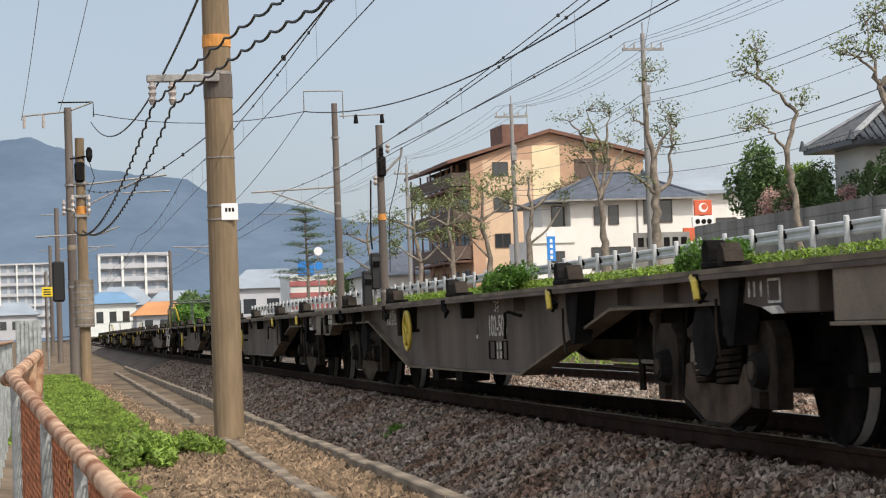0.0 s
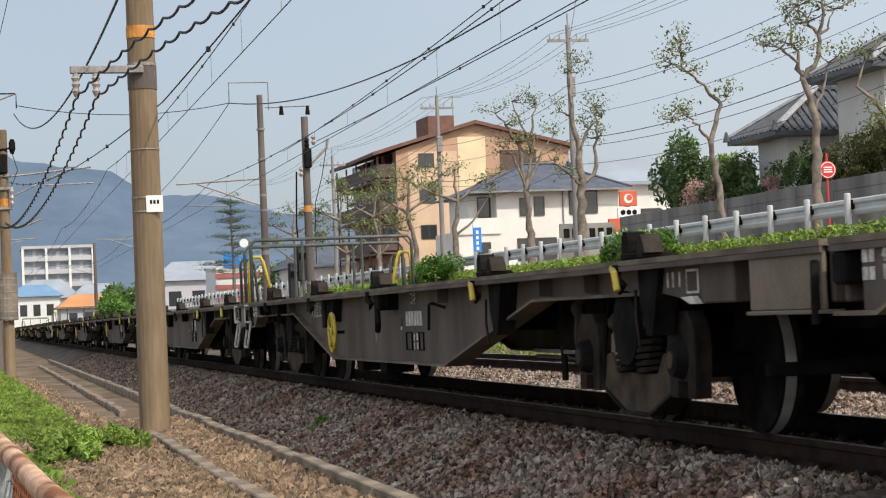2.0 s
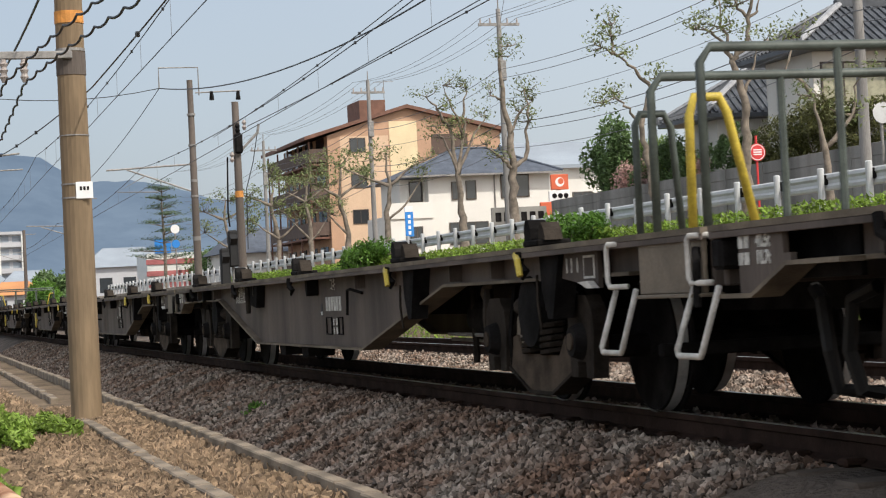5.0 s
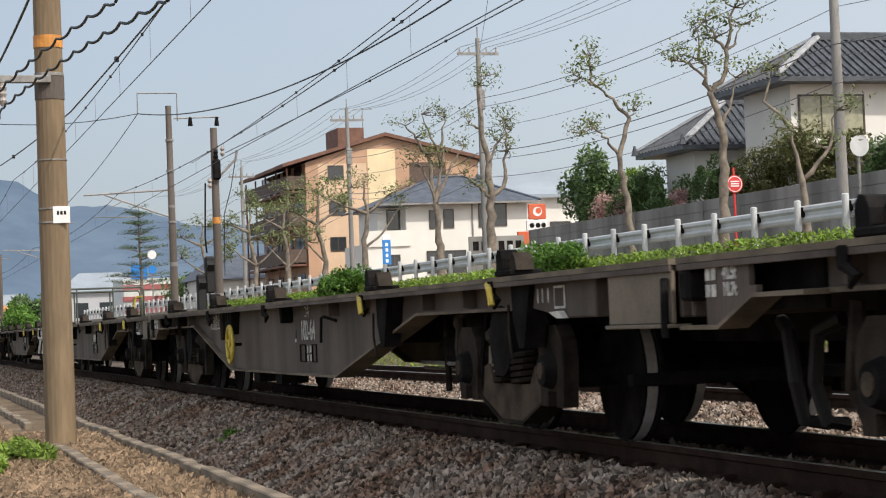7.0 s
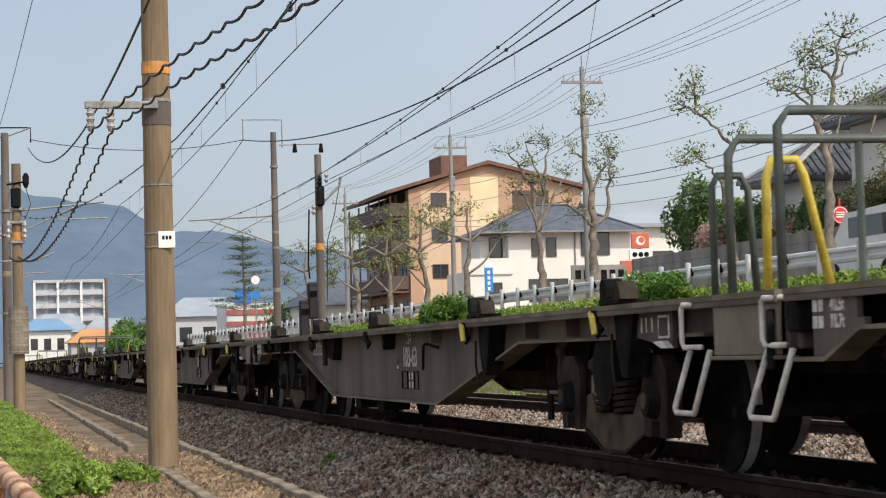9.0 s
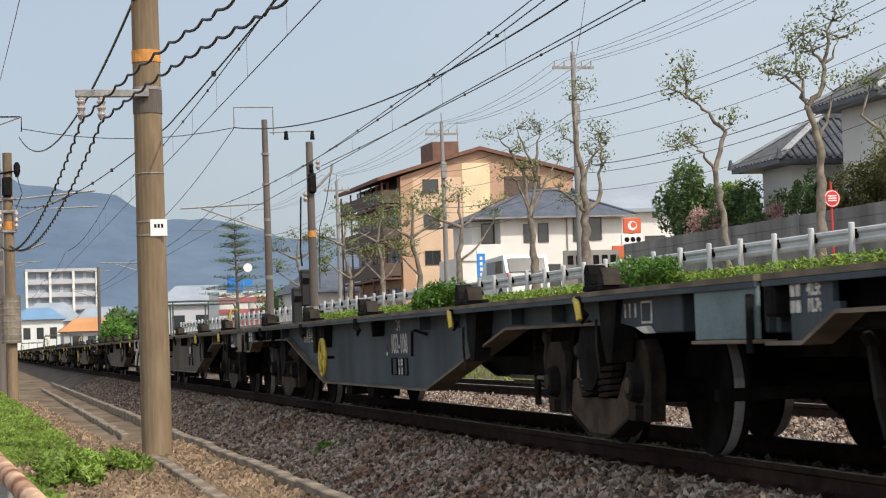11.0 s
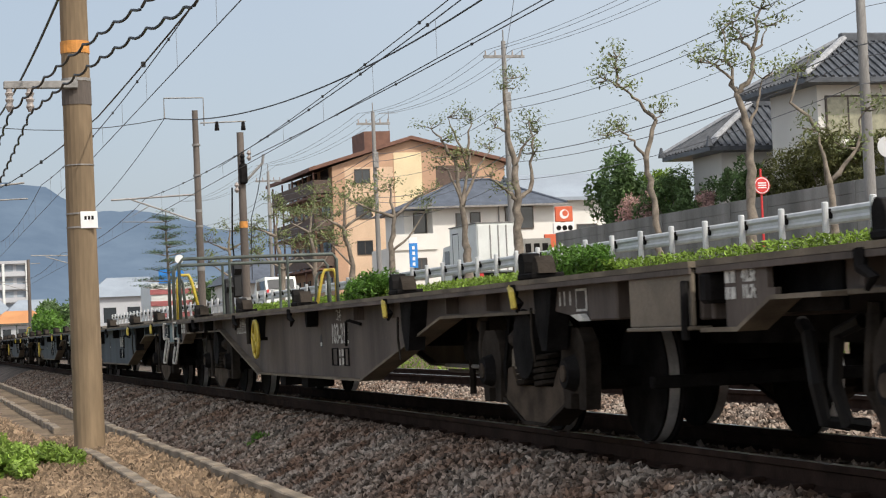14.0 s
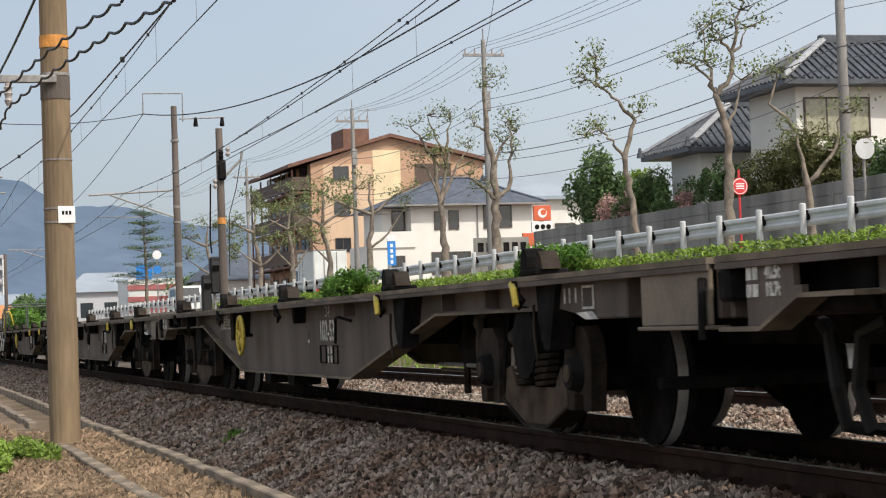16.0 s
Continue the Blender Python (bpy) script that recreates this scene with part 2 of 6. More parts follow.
def add_tube(bm, pts, radii, seg=6, cap=True):
    """A tube of rings along a line of points."""
    pts = [Vector(p) for p in pts]
    if not hasattr(radii, "__len__"):
        radii = [radii] * len(pts)
    rings = []
    side = None
    for i, p in enumerate(pts):
        d = (pts[min(i + 1, len(pts) - 1)] - pts[max(i - 1, 0)]).normalized()
        if side is None:
            side = d.cross(Vector((0, 0, 1)) if abs(d.z) < 0.9 else Vector((1, 0, 0))).normalized()
        side = (side - d * side.dot(d)).normalized()
        up = d.cross(side)
        rings.append([bm.verts.new(p + radii[i] * (math.cos(2 * math.pi * k / seg) * side + math.sin(2 * math.pi * k / seg) * up)) for k in range(seg)])
    for a, b in zip(rings, rings[1:]):
        for k in range(seg):
            bm.faces.new((a[k], a[(k + 1) % seg], b[(k + 1) % seg], b[k]))
    if cap:
        bm.faces.new(rings[0][::-1])
        bm.faces.new(rings[-1])


def tube(pts, radii, seg=6):
    bm = bmesh.new()
    add_tube(bm, pts, radii, seg)
    return bm


def add_prism(bm, outline, x0, x1):
    """An outline of (y, z) points drawn out from x0 to x1."""
    a = [bm.verts.new((x0, y, z)) for y, z in outline]
    b = [bm.verts.new((x1, y, z)) for y, z in outline]
    bm.faces.new(a)
    bm.faces.new(b[::-1])
    n = len(outline)
    for i in range(n):
        bm.faces.new((a[i], b[i], b[(i + 1) % n], a[(i + 1) % n]))
    bmesh.ops.recalc_face_normals(bm, faces=bm.faces)


def prism(outline, x0, x1):
    bm = bmesh.new()
    add_prism(bm, outline, x0, x1)
    return bm


def lathe(profile, x, y, seg=12):
    """A turned shape: (radius, z) points round an upright axis, one closed piece."""
    bm = bmesh.new()
    rings = [[bm.verts.new((x + r * math.cos(2 * math.pi * k / seg), y + r * math.sin(2 * math.pi * k / seg), z)) for k in range(seg)] for r, z in profile]
    for a, b in zip(rings, rings[1:]):
        for k in range(seg):
            bm.faces.new((a[k], a[(k + 1) % seg], b[(k + 1) % seg], b[k]))
    bm.faces.new(rings[0])
    bm.faces.new(rings[-1])
    return bm


def gable_block(outline, y0, y1):
    """An outline of (x, z) points drawn out along y."""
    bm = bmesh.new()
    a = [bm.verts.new((x, y0, z)) for x, z in outline]
    b = [bm.verts.new((x, y1, z)) for x, z in outline]
    bm.faces.new(a)
    bm.faces.new(b)
    n = len(outline)
    for i in range(n):
        bm.faces.new((a[i], b[i], b[(i + 1) % n], a[(i + 1) % n]))
    return bm


def finish(name, bm, material, smooth=False):
    bmesh.ops.recalc_face_normals(bm, faces=bm.faces)
    me = bpy.data.meshes.new(name)
    bm.to_mesh(me)
    bm.free()
    if smooth:
        me.shade_smooth()
    me.materials.append(M[material] if isinstance(material, str) else material)
    return me


def part(name, bm, material, parent, label="", smooth=False):
    ob = new(name, finish(name, bm, material, smooth))
    ob.parent = parent
    if label:
        ob["label"] = label
    return ob


def thing(name, label, category, m=None, group="", kind="", bm=None, material=None, smooth=False):
    ob = new(name, finish(name, bm, material, smooth) if bm else None)
    if m is not None:
        ob.matrix_basis = m
    return tagged(ob, label, category, group, kind)


def raw_mesh(name, verts, faces, material):
    me = bpy.data.meshes.new(name)
    me.from_pydata(verts, [], faces)
    me.materials.append(M[material])
    me.update()
    return me


def lettering(text, size, material="letter"):
    """Flat letters as a mesh in the y-z plane that reads from the -x side."""
    cu = bpy.data.curves.new("lettering", "FONT")
    cu.body, cu.size, cu.align_x, cu.align_y, cu.extrude = text, size, "CENTER", "CENTER", 0.0015
    cu.offset = 0.003 if text.isascii() else 0.0
    tmp = bpy.data.objects.new("tmp", cu)
    scene.collection.objects.link(tmp)
    dg = bpy.context.evaluated_depsgraph_get()
    me = bpy.data.meshes.new_from_object(tmp.evaluated_get(dg))
    bpy.data.objects.remove(tmp)
    me.transform(Matrix(((0, 0, -1, 0), (-0.88, 0, 0, 0), (0, 1, 0, 0), (0, 0, 0, 1))))
    me.materials.clear()
    me.materials.append(M[material])
    return me


def leaf_cloud(rng, n, place, size, flat=0.35):
    """n small folded leaves, place(rng) gives each centre."""
    v, f = [], []
    for _ in range(n):
        c = place(rng)
        d = Vector((rng.gauss(0, 1), rng.gauss(0, 1), rng.gauss(0, 1) * flat)).normalized()
        s = d.cross(Vector((rng.gauss(0, 0.5), rng.gauss(0, 0.5), 1))).normalized()
        k = size * rng.uniform(0.6, 1.4)
        up = d.cross(s) * k * 0.18
        i = len(v)
        v += [c - d * k, c + s * k * 0.45 + up, c + d * k, c - s * k * 0.45 + up]
        f += [(i, i + 1, i + 2), (i, i + 2, i + 3)]
    return v, f


# the railway runs slightly askew to the road
LAY = Matrix.Translation((5.155, 0, 0)) @ Matrix.Rotation(radians(-0.888), 4, "Z") @ Matrix.Translation((-5.45, 0, 0))


def lay(ob):
    ob.matrix_basis = LAY @ ob.matrix_basis
    return ob


# ---- ground ----
PROFILE = [(-1500, -0.6), (-60, -0.6), (-6, -0.5), (-1.0, -0.45), (0.6, -0.62), (2.35, -0.66), (3.3, -0.64), (3.5, -0.58), (4.3, -0.25), (4.5, -0.19), (6.4, -0.19),
           (7.2, -0.26), (8.2, -0.19), (10.3, -0.19), (11.0, -0.5), (13.2, -0.55), (15.5, 0.7), (17.6, 1.75), (18.2, 1.95)]


def ground_z(x):
    return float(np.interp(x, [p[0] for p in PROFILE], [p[1] for p in PROFILE]))


def strip(name, pts, ys, material, label, rough=0.0, seed=3):
    """A sheet: a cross profile of (x, z) points carried along the given y values, slightly uneven."""
    v, f = [], []
    for y in ys:
        for x, z in pts:
            v.append((x, y, z + rough * noise.noise(Vector((x * 1.3, y * 0.8, seed)))))
    w = len(pts)
    for j in range(len(ys) - 1):
        for i in range(w - 1):
            a = j * w + i
            f.append((a, a + 1, a + 1 + w, a + w))
    me = raw_mesh(name, v, f, material)
    me.shade_smooth()
    return tagged(new(name, me), label, name, kind="structure")


def refine(pts, step):
    out = []
    for (x0, z0), (x1, z1) in zip(pts, pts[1:]):
        n = max(1, int(abs(x1 - x0) / step)) if abs(x1 - x0) < 30 else 1
        out += [(x0 + (x1 - x0) * i / n, z0 + (z1 - z0) * i / n) for i in range(n)]
    return out + [pts[-1]]


YS = [-300, -100, -40] + [-20 + 0.5 * i for i in range(240)] + [102 + 4 * i for i in range(50)] + [400, 700, 1200, 2500]
lay(strip("ground", refine(PROFILE, 0.35) + [(18.6, 1.93), (1500, 1.9)], YS, "ground", "dry earth ground with sparse grass beside the railway", 0.05))
BED = [(3.42, -0.60), (3.6, -0.52), (3.9, -0.38), (4.15, -0.27), (4.4, -0.185), (4.7, -0.175), (5.45, -0.19), (6.2, -0.175), (6.6, -0.19), (7.2, -0.24), (8.0, -0.19), (8.6, -0.175), (9.25, -0.19), (9.9, -0.175), (10.4, -0.2), (11.1, -0.47)]
lay(strip("ballast_bed", refine([(x, z + 0.012) for x, z in BED], 0.3), [y for y in YS if -40 <= y <= 700], "ballast", "brownish grey crushed stone ballast under two tracks", 0.03))


def bed_z(x):
    return float(np.interp(x, [p[0] for p in BED], [p[1] for p in BED]))


def stones(name, areas, label, seed=1):
    """Loose crushed stones: areas of (x0, x1, y0, y1, stones per square metre)."""
    rng = np.random.default_rng(seed)
    base = np.array([(1, 0, 0), (-1, 0, 0), (0, 1, 0), (0, -1, 0), (0, 0, 1), (0, 0, -1)], float)
    tri = np.array([(0, 2, 4), (2, 1, 4), (1, 3, 4), (3, 0, 4), (2, 0, 5), (1, 2, 5), (3, 1, 5), (0, 3, 5)])
    V, F = [], []
    k = 0
    for x0, x1, y0, y1, dens in areas:
        n = int((x1 - x0) * (y1 - y0) * dens)
        xs, ys = rng.uniform(x0, x1, n), rng.uniform(y0, y1, n)
        for x, y in zip(xs, ys):
            q = Euler(rng.uniform(0, 6.28, 3)).to_matrix()
            s = rng.uniform(0.018, 0.042) * np.array((1.0, rng.uniform(0.6, 1.0), rng.uniform(0.55, 0.9)))
            p = (base * s * rng.uniform(0.75, 1.25, (6, 1))) @ np.array(q)
            V.append(p + (x, y, bed_z(x) + 0.012 + rng.uniform(0.0, 0.03)))
            F.append(tri + k)
            k += 6
    me = bpy.data.meshes.new(name)
    me.from_pydata(np.concatenate(V).tolist(), [], np.concatenate(F).tolist())
    me.materials.append(M["stone"])
    return tagged(new(name, me), label, "ballast", kind="stuff")


lay(stones("ballast_stones", [(3.36, 4.75, 9, 22, 640), (3.36, 4.75, 22, 45, 420), (3.36, 4.7, 45, 75, 160), (5.0, 5.9, 8, 40, 160), (6.1, 8.6, 10, 26, 300), (6.1, 8.6, 26, 60, 130), (8.8, 11.0, 14, 45, 130)],
       "loose crushed brownish grey ballast stones"))


# ---- rails and sleepers ----
def rail_line(x, label):
    prof = [(-0.063, -0.153), (0.063, -0.153), (0.063, -0.142), (0.010, -0.122), (0.009, -0.045), (0.032, -0.036), (0.032, -0.004), (0.026, 0.0), (-0.026, 0.0), (-0.032, -0.004), (-0.032, -0.036), (-0.009, -0.045), (-0.010, -0.122), (-0.063, -0.142)]
    bm = bmesh.new()
    a = [bm.verts.new((x + px, -30, pz)) for px, pz in prof]
    b = [bm.verts.new((x + px, 600, pz)) for px, pz in prof]
    for i in range(len(prof)):
        bm.faces.new((a[i], a[(i + 1) % len(prof)], b[(i + 1) % len(prof)], b[i]))
    ob = thing("rail", label, "rail", group="running rails", kind="structure", bm=bm, material="rail")
    part("rail_head", box(x - 0.022, x + 0.022, -30, 600, -0.003, 0.0015), "railtop", ob, "polished steel running surface")
    return ob


for cx in (5.45, 9.25):
    for s in (-0.552, 0.552):
        lay(rail_line(cx + s, "rusty brown steel rail with polished head on sleepers"))
sleeper_me = finish("sleeper", box(-1.0, 1.0, -0.12, 0.12, -0.30, -0.155, 0.015), "sleeper")
clip_me = finish("rail_clip", box(-0.06, 0.06, -0.05, 0.05, -0.155, -0.11, 0.012), "rail")
for cx, y0, n in ((5.45, 4.0, 95), (9.25, 12.0, 60)):
    for i in range(n):
        s = tagged(new("sleeper", sleeper_me), "weathered grey concrete sleeper half buried in ballast", "sleeper", "sleepers under the tracks", "structure")
        s.matrix_basis = LAY @ Matrix.Translation((cx, y0 + 0.62 * i, 0))
        if cx < 6 and 4 < i < 60:
            for dx in (-0.552 - 0.09, -0.552 + 0.09):
                c = new("rail_clip", clip_me)
                c.parent = s
                c.location = (dx, 0, 0)


# ---- cable trough along the track ----
def kerb_run(name, x, y0, y1, w, z0, z1, step, label):
    rng = random.Random(int(x * 100))
    top = lay(tagged(new(name), label, "kerb", kind="structure"))
    me = finish("kerb_block", box(-w / 2, w / 2, 0.005, step - 0.005, z0, z1, 0.012), "kerb")
    n = int((y1 - y0) / step)
    for i in range(n):
        o = new("kerb_block", me)
        o.parent = top
        o.location = (x + rng.uniform(-0.015, 0.015), y0 + i * step, rng.uniform(-0.015, 0.01))
        o.rotation_euler = (rng.uniform(-0.01, 0.01), 0, rng.uniform(-0.012, 0.012))


kerb_run("trough_kerb", 3.26, 8, 90, 0.13, -0.8, -0.495, 1.0, "weathered concrete kerb of the cable trough beside the ballast")
kerb_run("trough_kerb_outer", 2.40, 8, 26, 0.14, -0.8, -0.545, 1.0, "broken weathered concrete kerb in dry grass")
kerb_run("trough_kerb_outer_far", 2.55, 33, 80, 0.13, -0.8, -0.56, 1.0, "weathered concrete kerb in dry grass")


# ---- poles ----
def concrete_pole(x, y, z0, h, r0, r1, material, label, bands=(), category="utility pole"):
    p = thing("concrete_pole", label, category, pose(x, y, z0), group="line poles")
    part("shaft", cyl((0, 0, -0.4), (0, 0, h), r0, r1, 20), material, p, smooth=False)
    for z, hh, m, lab in bands:
        r = r0 + (r1 - r0) * z / h
        part("band", cyl((0, 0, z), (0, 0, z + hh), r + 0.008, None, 20), m, p, lab)
    return p


near = concrete_pole(2.60, 26.2, -0.6, 9.5, 0.205, 0.165, "pole", "brown-stained round concrete pole with orange band and white plate",
                     [(5.20, 0.16, "orange", "faded orange painted band"), (3.08, 0.02, "iron", "steel strap"), (2.90, 0.02, "iron", "steel strap"), (4.68, 0.04, "iron", "steel clamp"), (4.83, 0.04, "iron", "steel clamp"), (4.52, 0.30, "pole_far", "clamp plate"), (3.72, 0.015, "iron", "steel strap")])
plate = part("number_plate", box(-0.03, 0.19, -0.206, -0.196, 2.89, 3.11, 0.004), "signwhite", near, "small white plate with dark marks")
for k in range(3):
    part("mark", box(0.02 + 0.045 * k, 0.05 + 0.045 * k, -0.209, -0.206, 3.0, 3.05), "dark", plate)
part("crossarm", box(-0.95, 0.0, -0.25, -0.17, 4.72, 4.82, 0.01), "iron", near, "grey steel crossarm")
for dx in (-0.88, -0.62):
    ins = lathe([(0.04, 4.72), (0.04, 4.68), (0.06, 4.66), (0.04, 4.62), (0.04, 4.60), (0.058, 4.58), (0.04, 4.54), (0.04, 4.52), (0.055, 4.49), (0.025, 4.42)], dx, -0.21)
    part("insulator", ins, "porcelain", near, "stacked porcelain insulator")

mast = concrete_pole(12.2, 77.0, -0.5, 10.2, 0.17, 0.115, "pole_far", "tall grey concrete catenary mast with bracket arms",
                     [(3.9, 0.16, "pole_grey", "pale marker band"), (6.2, 0.1, "iron", "steel clamp")], "catenary mast")
part("top_frame", tube([(-1.2, 0, 9.9), (-1.2, 0, 10.7), (0.35, 0, 10.7), (0.35, 0, 9.6)], 0.03), "iron", mast)
part("bracket_arm", tube([(0, 0, 6.9), (-3.4, 0, 6.75)], 0.04), "iron", mast)
part("brace", tube([(0, 0, 5.8), (-2.6, 0, 6.75)], 0.035), "iron", mast)
part("steady_arm", tube([(-1.9, 0, 6.5), (-3.0, 0, 5.9), (-1.4, 0, 5.85)], 0.025), "iron", mast)
part("feeder_arm", tube([(0.2, 0, 9.7), (2.0, 0, 9.75)], 0.03), "iron", mast)
for dx in (0.85, 1.9):
    part("insulator", cyl((dx, 0, 9.4), (dx, 0, 9.75), 0.10, 0.06, 8), "dark", mast)
mast2 = concrete_pole(12.2, 67.3, -0.5, 8.3, 0.165, 0.12, "pole_far", "brownish concrete pole with switch gear and orange band",
                      [(5.0, 0.22, "orange", "faded orange painted band"), (1.4, 0.14, "kerb", "clamp"), (2.5, 0.1, "iron", "steel clamp")])
part("base_sleeve", cyl((0, 0, 0), (0, 0, 2.2), 0.28, 0.27, 16), "pole_far", mast2)
part("switch_gear", box(-0.1, 0.16, -0.3, 0.0, 6.5, 7.2, 0.05), "dark", mast2)
part("gear_insulator", lathe([(0.05, 7.2), (0.09, 7.3), (0.05, 7.38), (0.09, 7.46), (0.04, 7.55)], 0.02, -0.16), "dark", mast2)
part("gear_arm", tube([(0.1, -0.2, 6.6), (0.7, -0.2, 7.2), (0.75, -0.2, 7.5)], 0.05), "iron", mast2)
part("down_pipe", tube([(-0.35, 0, 6.4), (-0.42, 0, 4.5), (-0.38, 0, 4.0)], 0.03), "dark", mast2)

for dx, z in ((-0.75, 1.9), (-0.45, 2.5)):
    sg = thing("signal_head", "black railway signal box on a slim post", "signal", pose(12.2 + dx, 66.6, -0.4), "track signals")
    part("post", cyl((0, 0, 0), (0, 0, z + 1.2), 0.05), "iron", sg)
    part("housing", box(-0.16, 0.16, -0.25, 0.05, z, z + 1.25, 0.05), "black", sg)
    part("hood", prism([(-0.45, z + 0.95), (-0.25, z + 1.1), (-0.25, z + 0.75)], -0.12, 0.12), "black", sg)

lp = concrete_pole(1.80, 75.0, -0.5, 9.95, 0.19, 0.14, "pole_far", "grey concrete catenary mast with top crossarm", [(4.6, 0.2, "kerb", "clamp")], "catenary mast")
part("top_arm", tube([(-1.7, 0, 9.65), (0, 0, 9.8), (0.95, 0, 10.15)], 0.035), "iron", lp)
part("top_bar", tube([(-0.35, 0, 10.15), (0.95, 0, 10.15), (0.95, 0, 9.6)], 0.03), "dark", lp)
part("bracket_arm", tube([(0, 0, 7.0), (3.6, 0, 7.35)], 0.04), "iron", lp)
part("brace", tube([(0, 0, 6.0), (2.6, 0, 7.2)], 0.035), "iron", lp)
part("steady_arm", tube([(1.9, 0, 6.7), (3.7, 0, 6.75)], 0.03), "iron", lp)
part("signal_head", box(-0.75, -0.3, -0.35, 0.0, 2.7, 4.2, 0.06), "black", lp, "black signal box")
for dx in (-1.6, -0.9):
    part("insulator", cyl((dx, 0, 9.2), (dx, 0, 9.68), 0.06, 0.05, 8), "porcelain", lp)
lp2 = concrete_pole(1.80, 61.5, -0.4, 7.35, 0.18, 0.14, "pole", "brown-stained concrete pole with bound sleeve and gear", [(5.0, 0.25, "orange", "orange painted band")])
part("bound_sleeve", cyl((0, 0, 1.55), (0, 0, 3.0), 0.30, 0.30, 16), "kerb", lp2, "ribbed brown sleeve")
for k in range(7):
    part("sleeve_strap", cyl((0, 0, 1.6 + 0.2 * k), (0, 0, 1.64 + 0.2 * k), 0.31, None, 16), "iron", lp2)
part("switch_gear", box(-0.18, 0.12, -0.3, -0.1, 6.0, 6.6, 0.05), "dark", lp2)
part("gear_arm", tube([(-0.3, -0.15, 6.7), (0.35, -0.15, 6.8)], 0.03), "dark", lp2)
part("gear_coil", lathe([(0.05, 6.6), (0.1, 6.75), (0.1, 6.95), (0.05, 7.05)], 0.28, -0.15), "dark", lp2)
for z in (4.9, 5.5, 5.9):
    part("cable_clamp", box(-0.24, 0.24, -0.2, -0.12, z, z + 0.09, 0.02), "iron", lp2)
for dx in (-0.26, 0.22):
    part("gear_insulator", lathe([(0.03, 5.0), (0.07, 5.1), (0.03, 5.18), (0.07, 5.26), (0.03, 5.36), (0.07, 5.46), (0.03, 5.6)], dx, -0.22), "porcelain", lp2)
part("lead_wire", tube([(0.22, -0.2, 5.6), (0.42, -0.2, 6.1), (0.28, -0.15, 6.6)], 0.014, 5), "wire", lp2)
for z in (3.2, 6.1, 7.0):
    part("band_clamp", cyl((0, 0, z), (0, 0, z + 0.08), 0.20, None, 16), "iron", lp)
for dx in (-0.25, 0.25):
    part("line_insulator", lathe([(0.03, 5.9), (0.08, 6.0), (0.03, 6.08), (0.08, 6.16), (0.03, 6.26), (0.07, 6.34), (0.03, 6.5)], dx, -0.18), "porcelain", lp)
for z, dx in ((7.3, 0.25), (6.2, -0.22)):
    part("line_insulator", lathe([(0.03, z), (0.09, z + 0.1), (0.03, z + 0.18), (0.09, z + 0.26), (0.03, z + 0.36)], dx, -0.18), "porcelain", mast2)
part("lead_wire", tube([(0.75, -0.2, 7.5), (0.5, -0.2, 6.2), (0.25, -0.1, 5.3), (0.2, -0.1, 3.2)], 0.016, 5), "wire", mast2)
for z in (5.6, 7.6, 8.8):
    part("band_clamp", cyl((0, 0, z), (0, 0, z + 0.08), 0.165, None, 16), "iron", mast)
part("side_arm", tube([(-1.4, 0, 4.35), (0.6, 0, 4.4), (1.1, 0, 4.6)], 0.03), "iron", lp2)

for x, y, h in ((2.0, 118, 9.0), (2.2, 165, 9), (12.3, 122, 8.6), (12.3, 170, 8.5), (2.3, 215, 8.5)):
    q = concrete_pole(x, y, -0.5, h, 0.17, 0.13, "pole_far", "slim grey concrete mast beside the railway", (), "catenary mast")
    s = 1 if x < 5 else -1
    part("bracket_arm", tube([(0, 0, 6.6), (s * 3.3, 0, 6.7)], 0.035), "iron", q)
    part("brace", tube([(0, 0, 5.8), (s * 2.4, 0, 6.6)], 0.03), "iron", q)
    part("top_arm", tube([(-1.0, 0, h - 0.4), (1.0, 0, h - 0.35)], 0.03), "iron", q)

# street poles
for x, y, h, r in ((27.0, 83.0, 11.3, 0.16), (27.0, 107.2, 11.0, 0.16), (27.0, 50.2, 11.3, 0.18), (27.3, 140, 10.5, 0.16), (27.0, 20, 11.5, 0.18)):
    p = concrete_pole(x, y, 2.0, h, r, r * 0.62, "pole_grey", "slender grey street utility pole with crossarms")
    part("tip", cyl((0, 0, h), (0, 0, h + 0.5), 0.03), "iron", p)
    part("crossarm", box(-0.95, 0.95, -0.05, 0.05, h - 0.75, h - 0.63), "iron", p)
    for dx in (-0.85, -0.4, 0.4, 0.85):
        part("insulator", cyl((dx, 0, h - 0.63), (dx, 0, h - 0.42), 0.045, 0.03, 8), "porcelain", p)
    part("switch_box", box(-0.16, 0.16, -0.3, -0.12, h - 3.2, h - 2.3, 0.03), "iron", p)


